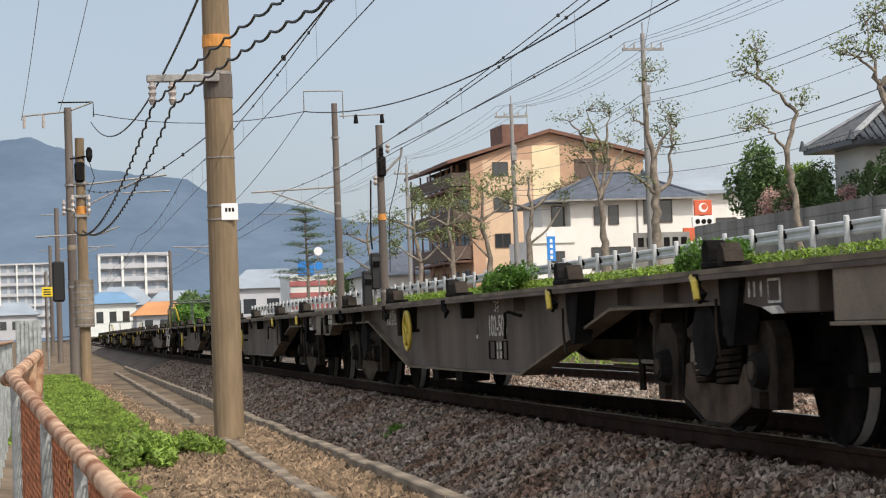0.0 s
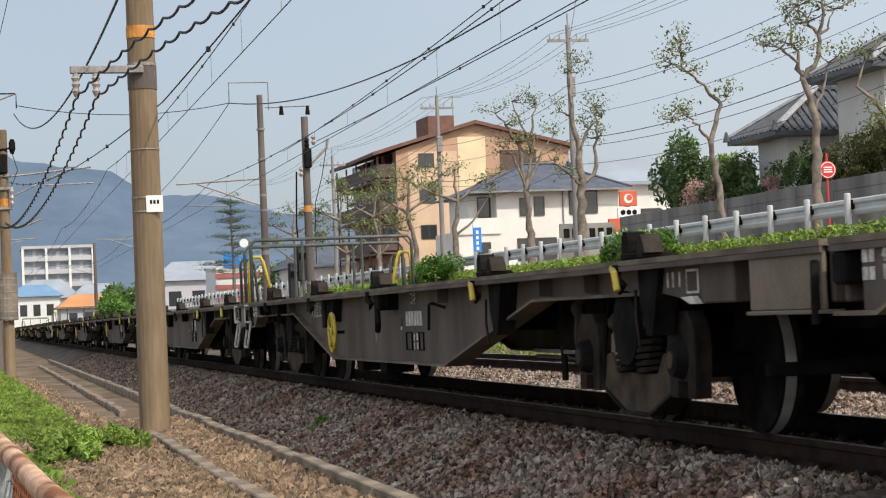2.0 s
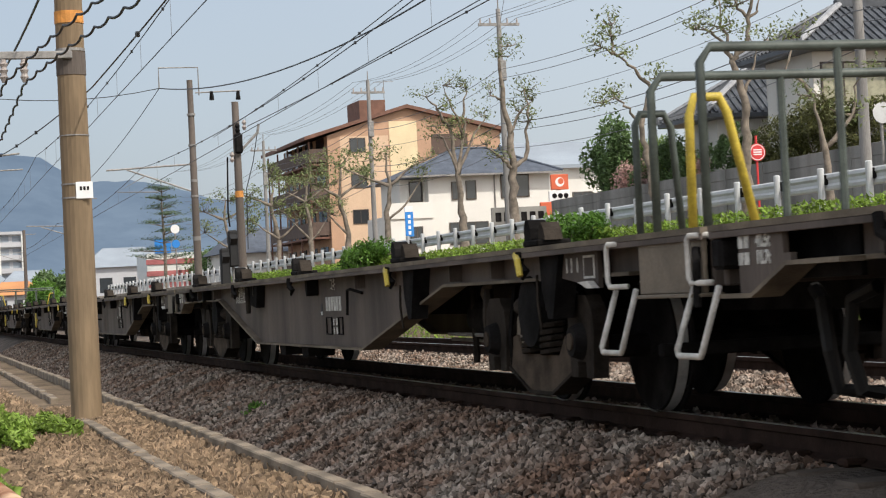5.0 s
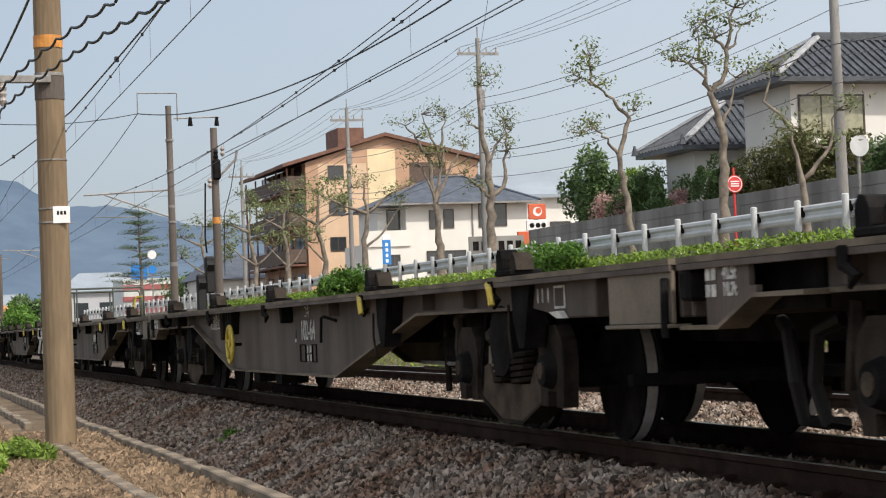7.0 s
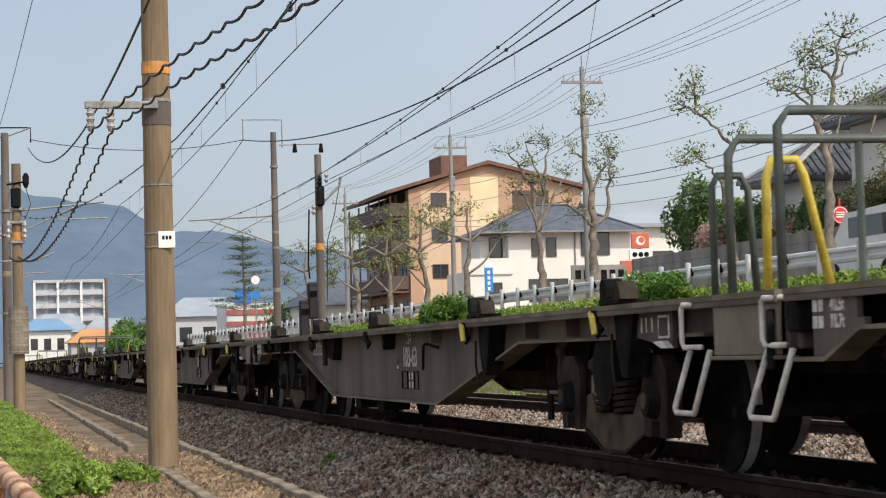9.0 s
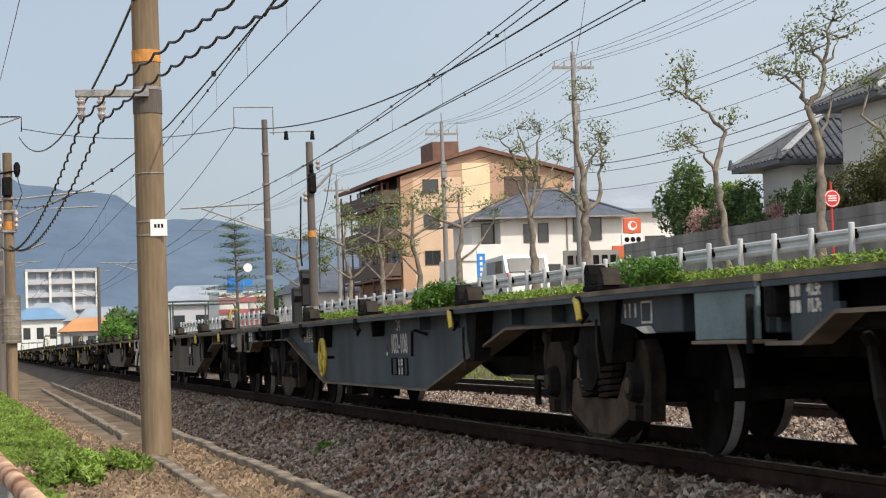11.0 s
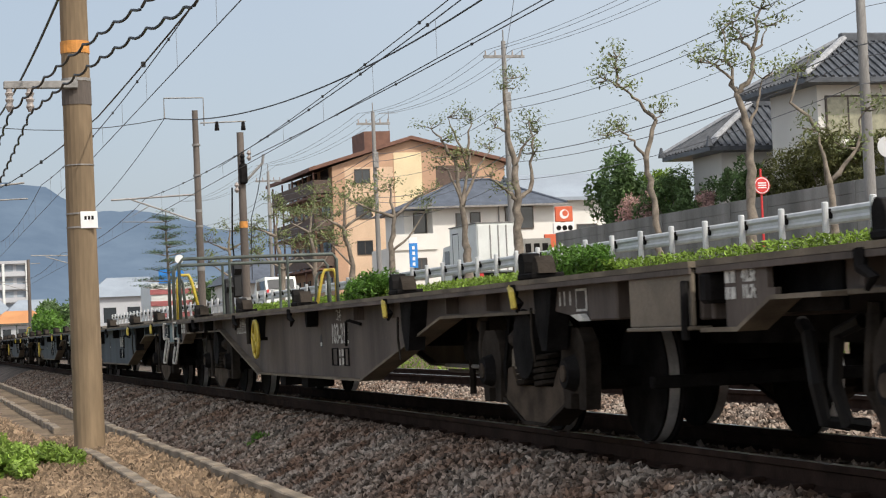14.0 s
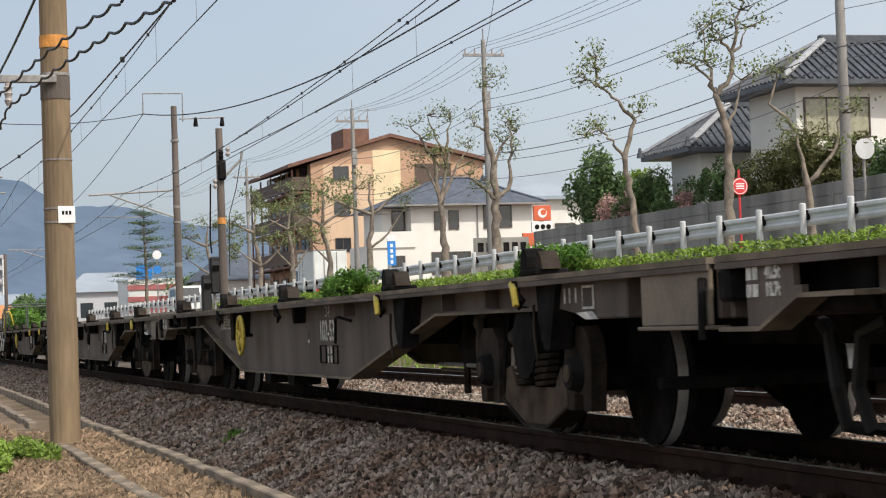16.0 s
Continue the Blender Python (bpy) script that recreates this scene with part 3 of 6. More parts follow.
# ---- wires ----
def wire(pts, r, material, label, beads=0, twist=False):
    """A sagging wire through the given points; each span is (start, end, sag)."""
    bm = bmesh.new()
    for a, b, sag in pts:
        a, b = Vector(a), Vector(b)
        n = max(8, min(60, int((b - a).length / 1.5)))
        line = []
        for i in range(n + 1):
            u = i / n
            line.append(a.lerp(b, u) - Vector((0, 0, 4 * sag * u * (1 - u))))
        if twist:
            n = int((b - a).length / 0.11)
            line = [a.lerp(b, i / n) - Vector((0, 0, 4 * sag * i / n * (1 - i / n))) + Vector((0.014 * math.cos(i * 0.85), 0, 0.022 * math.sin(i * 0.85))) for i in range(n + 1)]
        add_tube(bm, line, r, 5)
        if beads:
            m = int((b - a).length / beads)
            for i in range(1, m):
                u = i / m
                p = a.lerp(b, u) - Vector((0, 0, 4 * sag * u * (1 - u)))
                add_box(bm, p.x - 0.022, p.x + 0.022, p.y - 0.04, p.y + 0.04, p.z - 0.028, p.z + 0.028)
    return thing("overhead_wire", label, "wire", bm=bm, material=material, group="overhead wires")


def spans(x, z, ys, sag):
    return [((x, a, z), (x, b, z), sag) for a, b in zip(ys, ys[1:])]


LEFT_Y = [-22, 26.2, 75, 118, 165, 215]
RIGHT_Y = [-20, 28, 77, 122, 170]
for cx, ys, zc, zm in ((5.15, LEFT_Y, 5.75, 6.75), (9.25, RIGHT_Y, 5.45, 6.3)):
    lay(wire(spans(cx, zc, ys, 0.0), 0.010, "wire", "black overhead contact wire above the track"))
    lay(wire(spans(cx, zm, ys, 0.45), 0.012, "wire", "black catenary messenger wire with clamps", beads=5))
    drop = bmesh.new()
    for a, b in zip(ys, ys[1:]):
        for k in range(1, 10):
            u = k / 10
            y = a + (b - a) * u
            add_cyl(drop, (cx, y, zc), (cx, y, zm - 1.8 * u * (1 - u)), 0.004, None, 4)
    lay(thing("dropper_wires", "thin droppers between messenger and contact wire", "wire", bm=drop, material="wiregrey", group="overhead wires", kind="stuff"))
wire([((14.0, 25, 9.6), (11.0, 77, 9.4), 1.8), ((16.5, -20, 9.6), (14.0, 25, 9.6), 1.6)], 0.022, "wire", "thick black sagging feeder cable")
wire([((11.0, 77, 9.4), (2.75, 75, 9.2), 0.4), ((11.0, 77, 9.4), (11.2, 122, 7.6), 0.5)], 0.016, "wire", "black cable crossing between the masts")
for ax, az, mx, my, mz in ((1.72, 3.80, 2.39, 18.0, 3.84), (1.98, 3.80, 2.63, 16.5, 3.60)):
    ex, ez = ax + (mx - ax) * 46 / (26 - my), mz + 1.5
    wire([((ax, 25.95, az), (mx, my, mz), -0.08), ((mx, my, mz), (ex, -20, ez), 0.5), ((ax, 26.0, az), (ax - 0.15, 61.5, 4.1), 0.68)], 0.015, "wire", "twisted black cable on insulator", twist=True)
wire([((2.85, 26.1, 3.75), (3.6, -20, 6.4), 0.4), ((2.85, 26.1, 3.75), (2.3, 75, 6.4), 0.5)], 0.010, "wire", "thin black cable with clamps", beads=4)
wire([((11.4, 67.3, 6.6), (8.4, 8, 6.9), 0.35)], 0.011, "wire", "black cable with clamps", beads=5)
wire([((2.3, -11, 9.0), (2.65, 75, 8.9), 3.6)], 0.020, "wire", "thick black sagging feeder cable")
wire([((12.6, 67.3, 6.95), (12.6, 8, 7.3), 0.2)], 0.014, "wire", "black cable with clamps", beads=6)
wire([((0.1, 75, 9.0), (1.2, 0, 9.5), 0.7)], 0.010, "wiregrey", "thin grey wire above the track")
wire([((1.5, 75, 9.3), (1.95, 0, 9.6), 0.7)], 0.010, "wiregrey", "thin grey wire above the track")
STREET = [-20, 20, 50.2, 83.0, 107.2, 140, 175]
for dx, z, r in ((-0.85, 12.9, 0.010), (-0.4, 12.9, 0.010), (0.4, 12.9, 0.010), (0.85, 12.9, 0.010), (-0.15, 10.6, 0.014), (-0.2, 10.2, 0.014), (0.1, 9.3, 0.010), (-0.2, 8.2, 0.018), (0.1, 7.9, 0.014), (-0.15, 7.1, 0.012)):
    wire(spans(27.0 + dx, z, STREET, 0.55), r, "wiregrey", "grey street power line between poles")
wire([((27.0, 83, 12.4), (8, 20, 12.8), 0.8)], 0.010, "wiregrey", "thin service line crossing the railway")


# ---- road, guardrail ----
strip("road", [(18.95, 2.0), (22.5, 2.06), (26.2, 2.0)], YS, "asphalt", "grey asphalt road along the railway")
strip("pavement", [(26.2, 2.0), (26.22, 2.15), (28.9, 2.17)], YS, "kerb", "pale paved footway behind the kerb")
strip("verge", [(18.05, 1.9), (18.2, 2.12), (18.9, 2.12), (18.94, 2.0)], [y for y in YS if -40 < y < 700], "kerb", "concrete edge strip under the guardrail")

guard = thing("guardrail", "white steel guardrail with round posts beside the road", "guardrail", kind="structure")
beam_prof = [(0, 0.0), (-0.035, 0.03), (-0.045, 0.09), (-0.005, 0.14), (-0.005, 0.21), (-0.045, 0.26), (-0.035, 0.32), (0, 0.35), (0.006, 0.35), (0.006, 0)]
for k in range(36):
    bm = bmesh.new()
    y0, y1 = 18 + 4 * k, 18 + 4 * k + 4.05
    a = [bm.verts.new((18.42 + px - 0.004 * (k % 2), y0, 2.49 + pz)) for px, pz in beam_prof]
    b = [bm.verts.new((18.42 + px - 0.004 * (k % 2), y1, 2.49 + pz)) for px, pz in beam_prof]
    for i in range(len(beam_prof)):
        bm.faces.new((a[i], b[i], b[(i + 1) % len(beam_prof)], a[(i + 1) % len(beam_prof)]))
    part("rail_beam", bm, "guard", guard)
gpost = finish("post", cyl((0, 0, 0), (0, 0, 0.98), 0.07, None, 12), "guard")
gcap = finish("post_cap", cyl((0, 0, 0.98), (0, 0, 1.0), 0.073, 0.05, 12), "guard")
gbr = finish("bracket", box(0.04, 0.16, -0.05, 0.05, 0.66, 0.86), "dark")
for k in range(72):
    for nm, me in (("post", gpost), ("post_cap", gcap), ("bracket", gbr)):
        o = new(nm, me)
        o.parent = guard
        o.location = (18.28, 19.9 + 2.0 * k, 1.95)


# ---- plants ----
def leaves_thing(name, label, category, center, spread, n, size, material, seed, stems=True, shape="mound", kind="", group=""):
    rng = random.Random(seed)
    lumps = [(rng.uniform(-0.75, 0.75), rng.uniform(-0.8, 0.8), rng.uniform(0.1, 1.0) ** 0.8, rng.uniform(0.16, 0.42)) for _ in range(18)]
    lumps = [(a * (1.1 - 0.45 * c), b * (1.1 - 0.45 * c), c, d) for a, b, c, d in lumps]

    def place(r):
        lx, ly, lz, lr = r.choice(lumps)
        d = Vector((r.gauss(0, 1), r.gauss(0, 1), r.gauss(0, 1))).normalized() * lr * r.uniform(0.55, 1.08)
        return Vector(((lx + d.x) * spread[0], (ly + d.y) * spread[1], max(0.02, (lz * 0.7 + d.z * 0.75) * spread[2])))
    v, f = leaf_cloud(rng, n, place, size, 0.8)
    top = thing(name, label, category, pose(*center), group, kind)
    foliage = new("foliage", raw_mesh("foliage", [tuple(p) for p in v], f, material))
    foliage.parent = top
    if stems:
        bm = bmesh.new()
        for lx, ly, lz, lr in lumps:
            add_tube(bm, [(lx * 0.2 * spread[0], ly * 0.2 * spread[1], -0.1), (lx * 0.7 * spread[0], ly * 0.7 * spread[1], lz * 0.4 * spread[2]), (lx * spread[0], ly * spread[1], lz * 0.75 * spread[2])], [0.03, 0.02, 0.01], 5)
        part("stem", bm, "bark", top)
    return top


def street_tree(base, trunk, branches, r0, tuft, seed, label, material="tree", tufts_per=3, leaf=0.075, spread=0.27):
    """Knobbly pruned street tree. trunk: points above base; branches: (start index, points), all relative to base."""
    rng = random.Random(seed)
    t = thing("street_tree", label, "tree", pose(*base), "street trees along the road")
    bm = bmesh.new()
    n = len(trunk)

    def wob(pts, r, k):
        out, rad = [], []
        for i in range(len(pts) - 1):
            a, b = Vector(pts[i]), Vector(pts[i + 1])
            for j in range(4):
                u = j / 4
                q = a.lerp(b, u)
                if i or j:
                    q += Vector((rng.gauss(0, k), rng.gauss(0, k), 0))
                out.append(q)
                rad.append(r * (1 - 0.78 * (i + u) / (len(pts) - 1)) * rng.uniform(0.88, 1.15))
        out.append(Vector(pts[-1]))
        rad.append(r * 0.22)
        return out, rad
    p, r = wob(trunk, r0, 0.03)
    add_tube(bm, p, r, 9)
    ends = [trunk[-1]]
    twigs = []
    for i, pts, rr in branches:
        p, r = wob([trunk[i]] + pts, rr, 0.035)
        add_tube(bm, p, r, 7)
        ends.append(pts[-1])
        for q in pts[:-1]:
            if rng.random() < 0.6:
                twigs.append(q)
    tips = []
    for e in ends + twigs:
        for _ in range(tufts_per):
            d = Vector((rng.gauss(0, spread), rng.gauss(0, spread), rng.uniform(-0.2, 1.5) * spread))
            q = Vector(e) + d
            m = Vector(e) + d * 0.5 + Vector((rng.gauss(0, 0.08), rng.gauss(0, 0.08), -0.05))
            add_tube(bm, [e, m, q], [0.022, 0.015, 0.007], 4)
            tips.append(q)
    part("trunk", bm, "bark", t, smooth=True)

    def place(rg):
        c = rg.choice(tips)
        return c + Vector((rg.gauss(0, 0.15), rg.gauss(0, 0.15), rg.gauss(0.02, 0.12)))
    v, f = leaf_cloud(rng, int(tuft * len(tips)), place, leaf, 0.8)
    crown = new("crown", raw_mesh("crown", [tuple(q) for q in v], f, material))
    crown.parent = t
    return t

# the railway verge
leaves_thing("weed_clump", "bright green broad-leaved weeds growing in dry grass", "weed", (1.2, 21.8, -0.66), (0.5, 1.9, 0.42), 3600, 0.055, "green", 11, False, group="verge weeds")
leaves_thing("weed_clump", "bright green broad-leaved weeds beside the concrete pole", "weed", (1.95, 24.0, -0.66), (0.45, 1.2, 0.36), 2000, 0.06, "green", 12, False, group="verge weeds")
leaves_thing("weed_clump", "low green weeds along the fence", "weed", (0.75, 15.0, -0.64), (0.22, 3.0, 0.22), 1500, 0.045, "green", 13, False, group="verge weeds")
leaves_thing("weed_clump", "green grass and weeds on the verge", "weed", (0.8, 38, -0.58), (0.7, 9, 0.12), 1800, 0.04, "green", 14, False, group="verge weeds")
leaves_thing("weed_tuft", "small dark green weed in the ballast", "weed", (3.95, 21.5, -0.40), (0.16, 0.3, 0.16), 300, 0.03, "bush", 15, False)
leaves_thing("bush", "rounded bright green bush on the embankment below the guardrail", "bush", (17.45, 70.5, 1.3), (1.3, 2.9, 1.75), 6000, 0.085, "bush", 21, group="embankment bushes")
leaves_thing("bush", "spreading green bush with pale flowers on the embankment", "bush", (17.3, 48.2, 1.2), (1.0, 2.6, 1.75), 7500, 0.075, "bush", 22, group="embankment bushes")


def hedge(y0, y1, seed):
    rng = random.Random(seed)

    def place(r):
        y = r.uniform(y0, y1)
        s = r.random()
        return Vector((17.75 + r.gauss(0, 0.22), y, 1.75 + 0.5 * s ** 0.6 + 0.12 * noise.noise(Vector((y * 0.9, 2, seed)))))
    v, f = leaf_cloud(rng, int((y1 - y0) * 240), place, 0.06, 0.8)
    tagged(new("hedge", raw_mesh("hedge", [tuple(p) for p in v], f, "hedge")), "low trimmed yellow-green hedge below the guardrail", "hedge", kind="stuff")


hedge(24, 100, 5)


def grass(name, areas, material, label, h, seed):
    rng = random.Random(seed)
    v, f = [], []
    for x0, x1, y0, y1, n in areas:
        for _ in range(n):
            x, y = rng.uniform(x0, x1), rng.uniform(y0, y1)
            z = ground_z(x) - 0.01
            a = rng.uniform(0, 6.28)
            L = h * rng.uniform(0.4, 1.3)
            dx, dy = math.cos(a), math.sin(a)
            lean = L * rng.uniform(0.3, 1.1)
            w = 0.004 + 0.004 * rng.random()
            i = len(v)
            v += [(x - dy * w, y + dx * w, z), (x + dy * w, y - dx * w, z), (x + dx * lean * 0.5, y + dy * lean * 0.5, z + L * 0.8), (x + dx * lean, y + dy * lean, z + L * rng.uniform(0.5, 1.0))]
            f += [(i, i + 1, i + 2), (i + 1, i + 3, i + 2)]
    tagged(new(name, raw_mesh(name, v, f, material)), label, "grass", kind="stuff")


grass("dry_grass", [(0.2, 2.4, 10, 20, 26000), (0.2, 2.4, 20, 30, 9000), (2.3, 3.3, 10, 30, 9000), (2.25, 3.0, 23.5, 26.1, 2600), (0.0, 2.3, 30, 60, 12000)], "drygrass", "pale tan dry grass along the railway verge", 0.11, 6)
grass("green_grass", [(-0.2, 1.7, 25, 75, 30000), (0.3, 0.9, 12, 22, 2500), (13.4, 17.6, 25, 90, 14000)], "green", "green grass on the verge and bank", 0.16, 7)

# street trees, behind the guardrail
TREES = [
    ((19.6, 48.0, 2.0), [(0, 0, 0), (0, 0, 0.9), (-0.1, 0, 2.15), (-0.25, 0, 2.97), (0.08, 0, 3.93), (-0.33, 0, 4.45), (-0.86, 0, 4.83)],
     [(6, [(-0.95, 0, 5.3), (-0.9, 0, 5.6)], 0.04), (3, [(-0.55, 0, 3.4), (-0.9, 0.1, 3.7), (-1.25, 0, 3.55)], 0.045), (6, [(-1.2, 0, 5.0)], 0.035), (4, [(0.25, 0, 4.15)], 0.025)], 0.11),
    ((19.6, 42.2, 2.0), [(0, 0, 0), (0, 0, 1.0), (0.02, 0, 2.1), (0.03, 0, 3.0), (-0.2, 0, 3.9), (0.13, 0, 4.25), (0.24, 0, 4.9), (0.5, 0, 5.9)],
     [(4, [(-0.43, 0, 4.35), (-0.75, 0, 4.6), (-1.1, 0, 4.65)], 0.05), (6, [(-0.05, 0, 5.2), (-0.2, 0.1, 5.6)], 0.045), (3, [(0.25, 0, 3.7), (0.45, 0, 4.25)], 0.05), (6, [(0.5, 0, 5.1), (0.65, 0, 5.5)], 0.04), (4, [(-0.4, 0, 4.7), (-0.5, 0, 5.4)], 0.045)], 0.13),
    ((19.6, 65.3, 2.0), [(0, 0, 0), (0, 0, 0.8), (-0.05, 0, 1.6), (-0.1, 0, 2.9), (0.14, 0, 4.2)],
     [(3, [(-0.35, 0, 4.6), (-0.75, 0, 5.2), (-1.1, 0, 5.6)], 0.085), (3, [(-0.6, 0, 4.2), (-0.85, 0, 4.6)], 0.06), (4, [(0.2, 0, 5.1), (0.35, 0, 5.9)], 0.07), (4, [(-0.3, 0, 5.5), (-0.5, 0, 6.0)], 0.05), (3, [(0.55, 0, 4.3), (1.0, 0, 4.9)], 0.07)], 0.19),
    ((19.6, 59.8, 2.0), [(0, 0, 0), (0.02, 0, 0.8), (0.03, 0, 1.5), (0.07, 0, 2.7), (0.06, 0, 3.8), (-0.17, 0, 4.9), (-0.2, 0, 6.3)],
     [(3, [(-0.35, 0, 3.07), (-0.8, 0, 3.5)], 0.08), (3, [(0.5, 0, 3.0), (0.72, 0, 4.2), (0.6, 0, 5.2)], 0.09), (4, [(0.4, 0, 4.5), (0.87, 0, 4.9)], 0.06), (5, [(-0.55, 0, 5.1)], 0.05), (6, [(0.1, 0, 6.6)], 0.03)], 0.2),
    ((19.6, 75.5, 2.0), [(0, 0, 0), (-0.1, 0, 1.8), (0.1, 0, 3.2), (0.0, 0, 4.4)],
     [(2, [(1.0, 0, 3.9), (1.9, 0, 4.3)], 0.07), (2, [(-1.0, 0, 3.6), (-1.8, 0, 4.0)], 0.07), (1, [(0.9, 0, 2.6), (1.5, 0, 3.6)], 0.06)], 0.16),
    ((19.6, 83.0, 2.0), [(0, 0, 0), (0.1, 0, 1.6), (-0.2, 0, 3.2), (-0.1, 0, 4.6)],
     [(2, [(-1.2, 0, 3.8)], 0.08), (2, [(0.9, 0, 3.9), (1.4, 0, 4.8)], 0.07), (1, [(-0.9, 0, 2.7)], 0.06)], 0.16),
    ((19.6, 90.0, 2.0), [(0, 0, 0), (0, 0, 1.6), (-0.2, 0, 3.4), (0.1, 0, 4.9)],
     [(2, [(-1.2, 0, 4.0)], 0.08), (2, [(1.0, 0, 4.2)], 0.07), (1, [(-1.2, 0, 2.9)], 0.06), (1, [(1.0, 0, 2.8)], 0.06)], 0.16),
    ((19.6, 98.0, 2.0), [(0, 0, 0), (0.1, 0, 2.0), (-0.2, 0, 3.7), (-0.1, 0, 5.2)],
     [(2, [(-1.4, 0, 4.2)], 0.09), (2, [(1.2, 0, 4.4)], 0.08), (1, [(-1.4, 0, 3.0)], 0.07), (1, [(1.3, 0, 3.0)], 0.07)], 0.17),
    ((19.6, 112.0, 2.0), [(0, 0, 0), (0.1, 0, 2.0), (-0.2, 0, 3.7), (-0.1, 0, 4.8)],
     [(2, [(-1.4, 0, 4.2)], 0.09), (2, [(1.2, 0, 4.4)], 0.08), (1, [(-1.4, 0, 3.0)], 0.07), (1, [(1.3, 0, 3.0)], 0.07)], 0.17),
    ((19.6, 38.0, 2.0), [(0, 0, 0), (-0.1, 0, 1.5), (-0.3, 0, 2.6)], [(1, [(0.6, 0, 2.2), (0.8, 0, 3.0)], 0.06), (2, [(-0.9, 0, 3.2), (-0.7, 0, 3.9)], 0.05)], 0.10),
]
for i, (b, tr, br, r0) in enumerate(TREES):
    dense = 5 <= i < 9
    street_tree(b, tr, br, r0, 30 if not dense else 30, 40 + i, "pruned street tree with knobbly pale branches and small leaf tufts", tufts_per=4 if not dense else 9, leaf=0.055 if not dense else 0.075, spread=0.22 if not dense else 0.42)


def pine(base, h, seed):
    """Layered pine: flat tiers of needle clumps on level branches."""
    rng = random.Random(seed)
    t = thing("pine_tree", "tall layered grey-green pine beside the road", "tree", pose(*base))
    bm = bmesh.new()
    add_tube(bm, [(0, 0, 0), (0.08, 0, h * 0.4), (-0.05, 0, h * 0.75), (0, 0, h)], [0.2, 0.15, 0.09, 0.03], 8)
    pads = []
    for k in range(9):
        z = h * (0.32 + 0.075 * k)
        reach = 3.4 * (1 - 0.085 * k) * rng.uniform(0.8, 1.1)
        for j in range(4):
            a = rng.uniform(0, 6.28)
            e = Vector((math.cos(a) * reach, math.sin(a) * reach, z + rng.uniform(-0.05, 0.35)))
            add_tube(bm, [(0, 0, z - 0.15), e * 0.55 + Vector((0, 0, z * 0.45 - 0.05)), e], [0.05, 0.035, 0.012], 5)
            pads += [e, (e + Vector((0, 0, z))) / 2 + Vector((0, 0, 0.05))]
    pads.append(Vector((0, 0, h)))
    part("trunk", bm, "bark", t)

    def place(rg):
        c = rg.choice(pads)
        return c + Vector((rg.gauss(0, 0.45), rg.gauss(0, 0.45), abs(rg.gauss(0, 0.16))))
    v, f = leaf_cloud(rng, 7000, place, 0.085, 0.5)
    crown = new("crown", raw_mesh("crown", [tuple(q) for q in v], f, "pine"))
    crown.parent = t


pine((26.9, 190.0, 2.1), 10.9, 70)

# ---- container wagons ----
# along the wagon: zero at the middle of the deep belly
FRONT, REAR = 9.0, -11.3
WEB = 1.10             # side web from the centre line
EDGE = 1.28            # deck edge, end plates and fittings from the centre line
BOGIES = (6.4, -7.8)


def side_outline():
    """The fish-bellied side web, seen from the side: along, up."""
    return [(REAR + 1.4, 1.04), (FRONT - 0.8, 1.04), (FRONT - 0.8, 0.89), (5.65, 0.89), (2.8, 0.355), (-2.85, 0.355), (-5.82, 0.885), (REAR + 1.4, 0.885)]


def flange(outline, x0, x1, t):
    """A strip that follows the lower edge of the side beam."""
    bm = bmesh.new()
    low = outline[2:]
    rings = [[bm.verts.new(p) for p in ((x0, y, z), (x1, y, z), (x1, y, z - t), (x0, y, z - t))] for y, z in low]
    for a, b in zip(rings, rings[1:]):
        for k in range(4):
            bm.faces.new((a[k], b[k], b[(k + 1) % 4], a[(k + 1) % 4]))
    bm.faces.new(rings[0])
    bm.faces.new(rings[-1])
    return bm


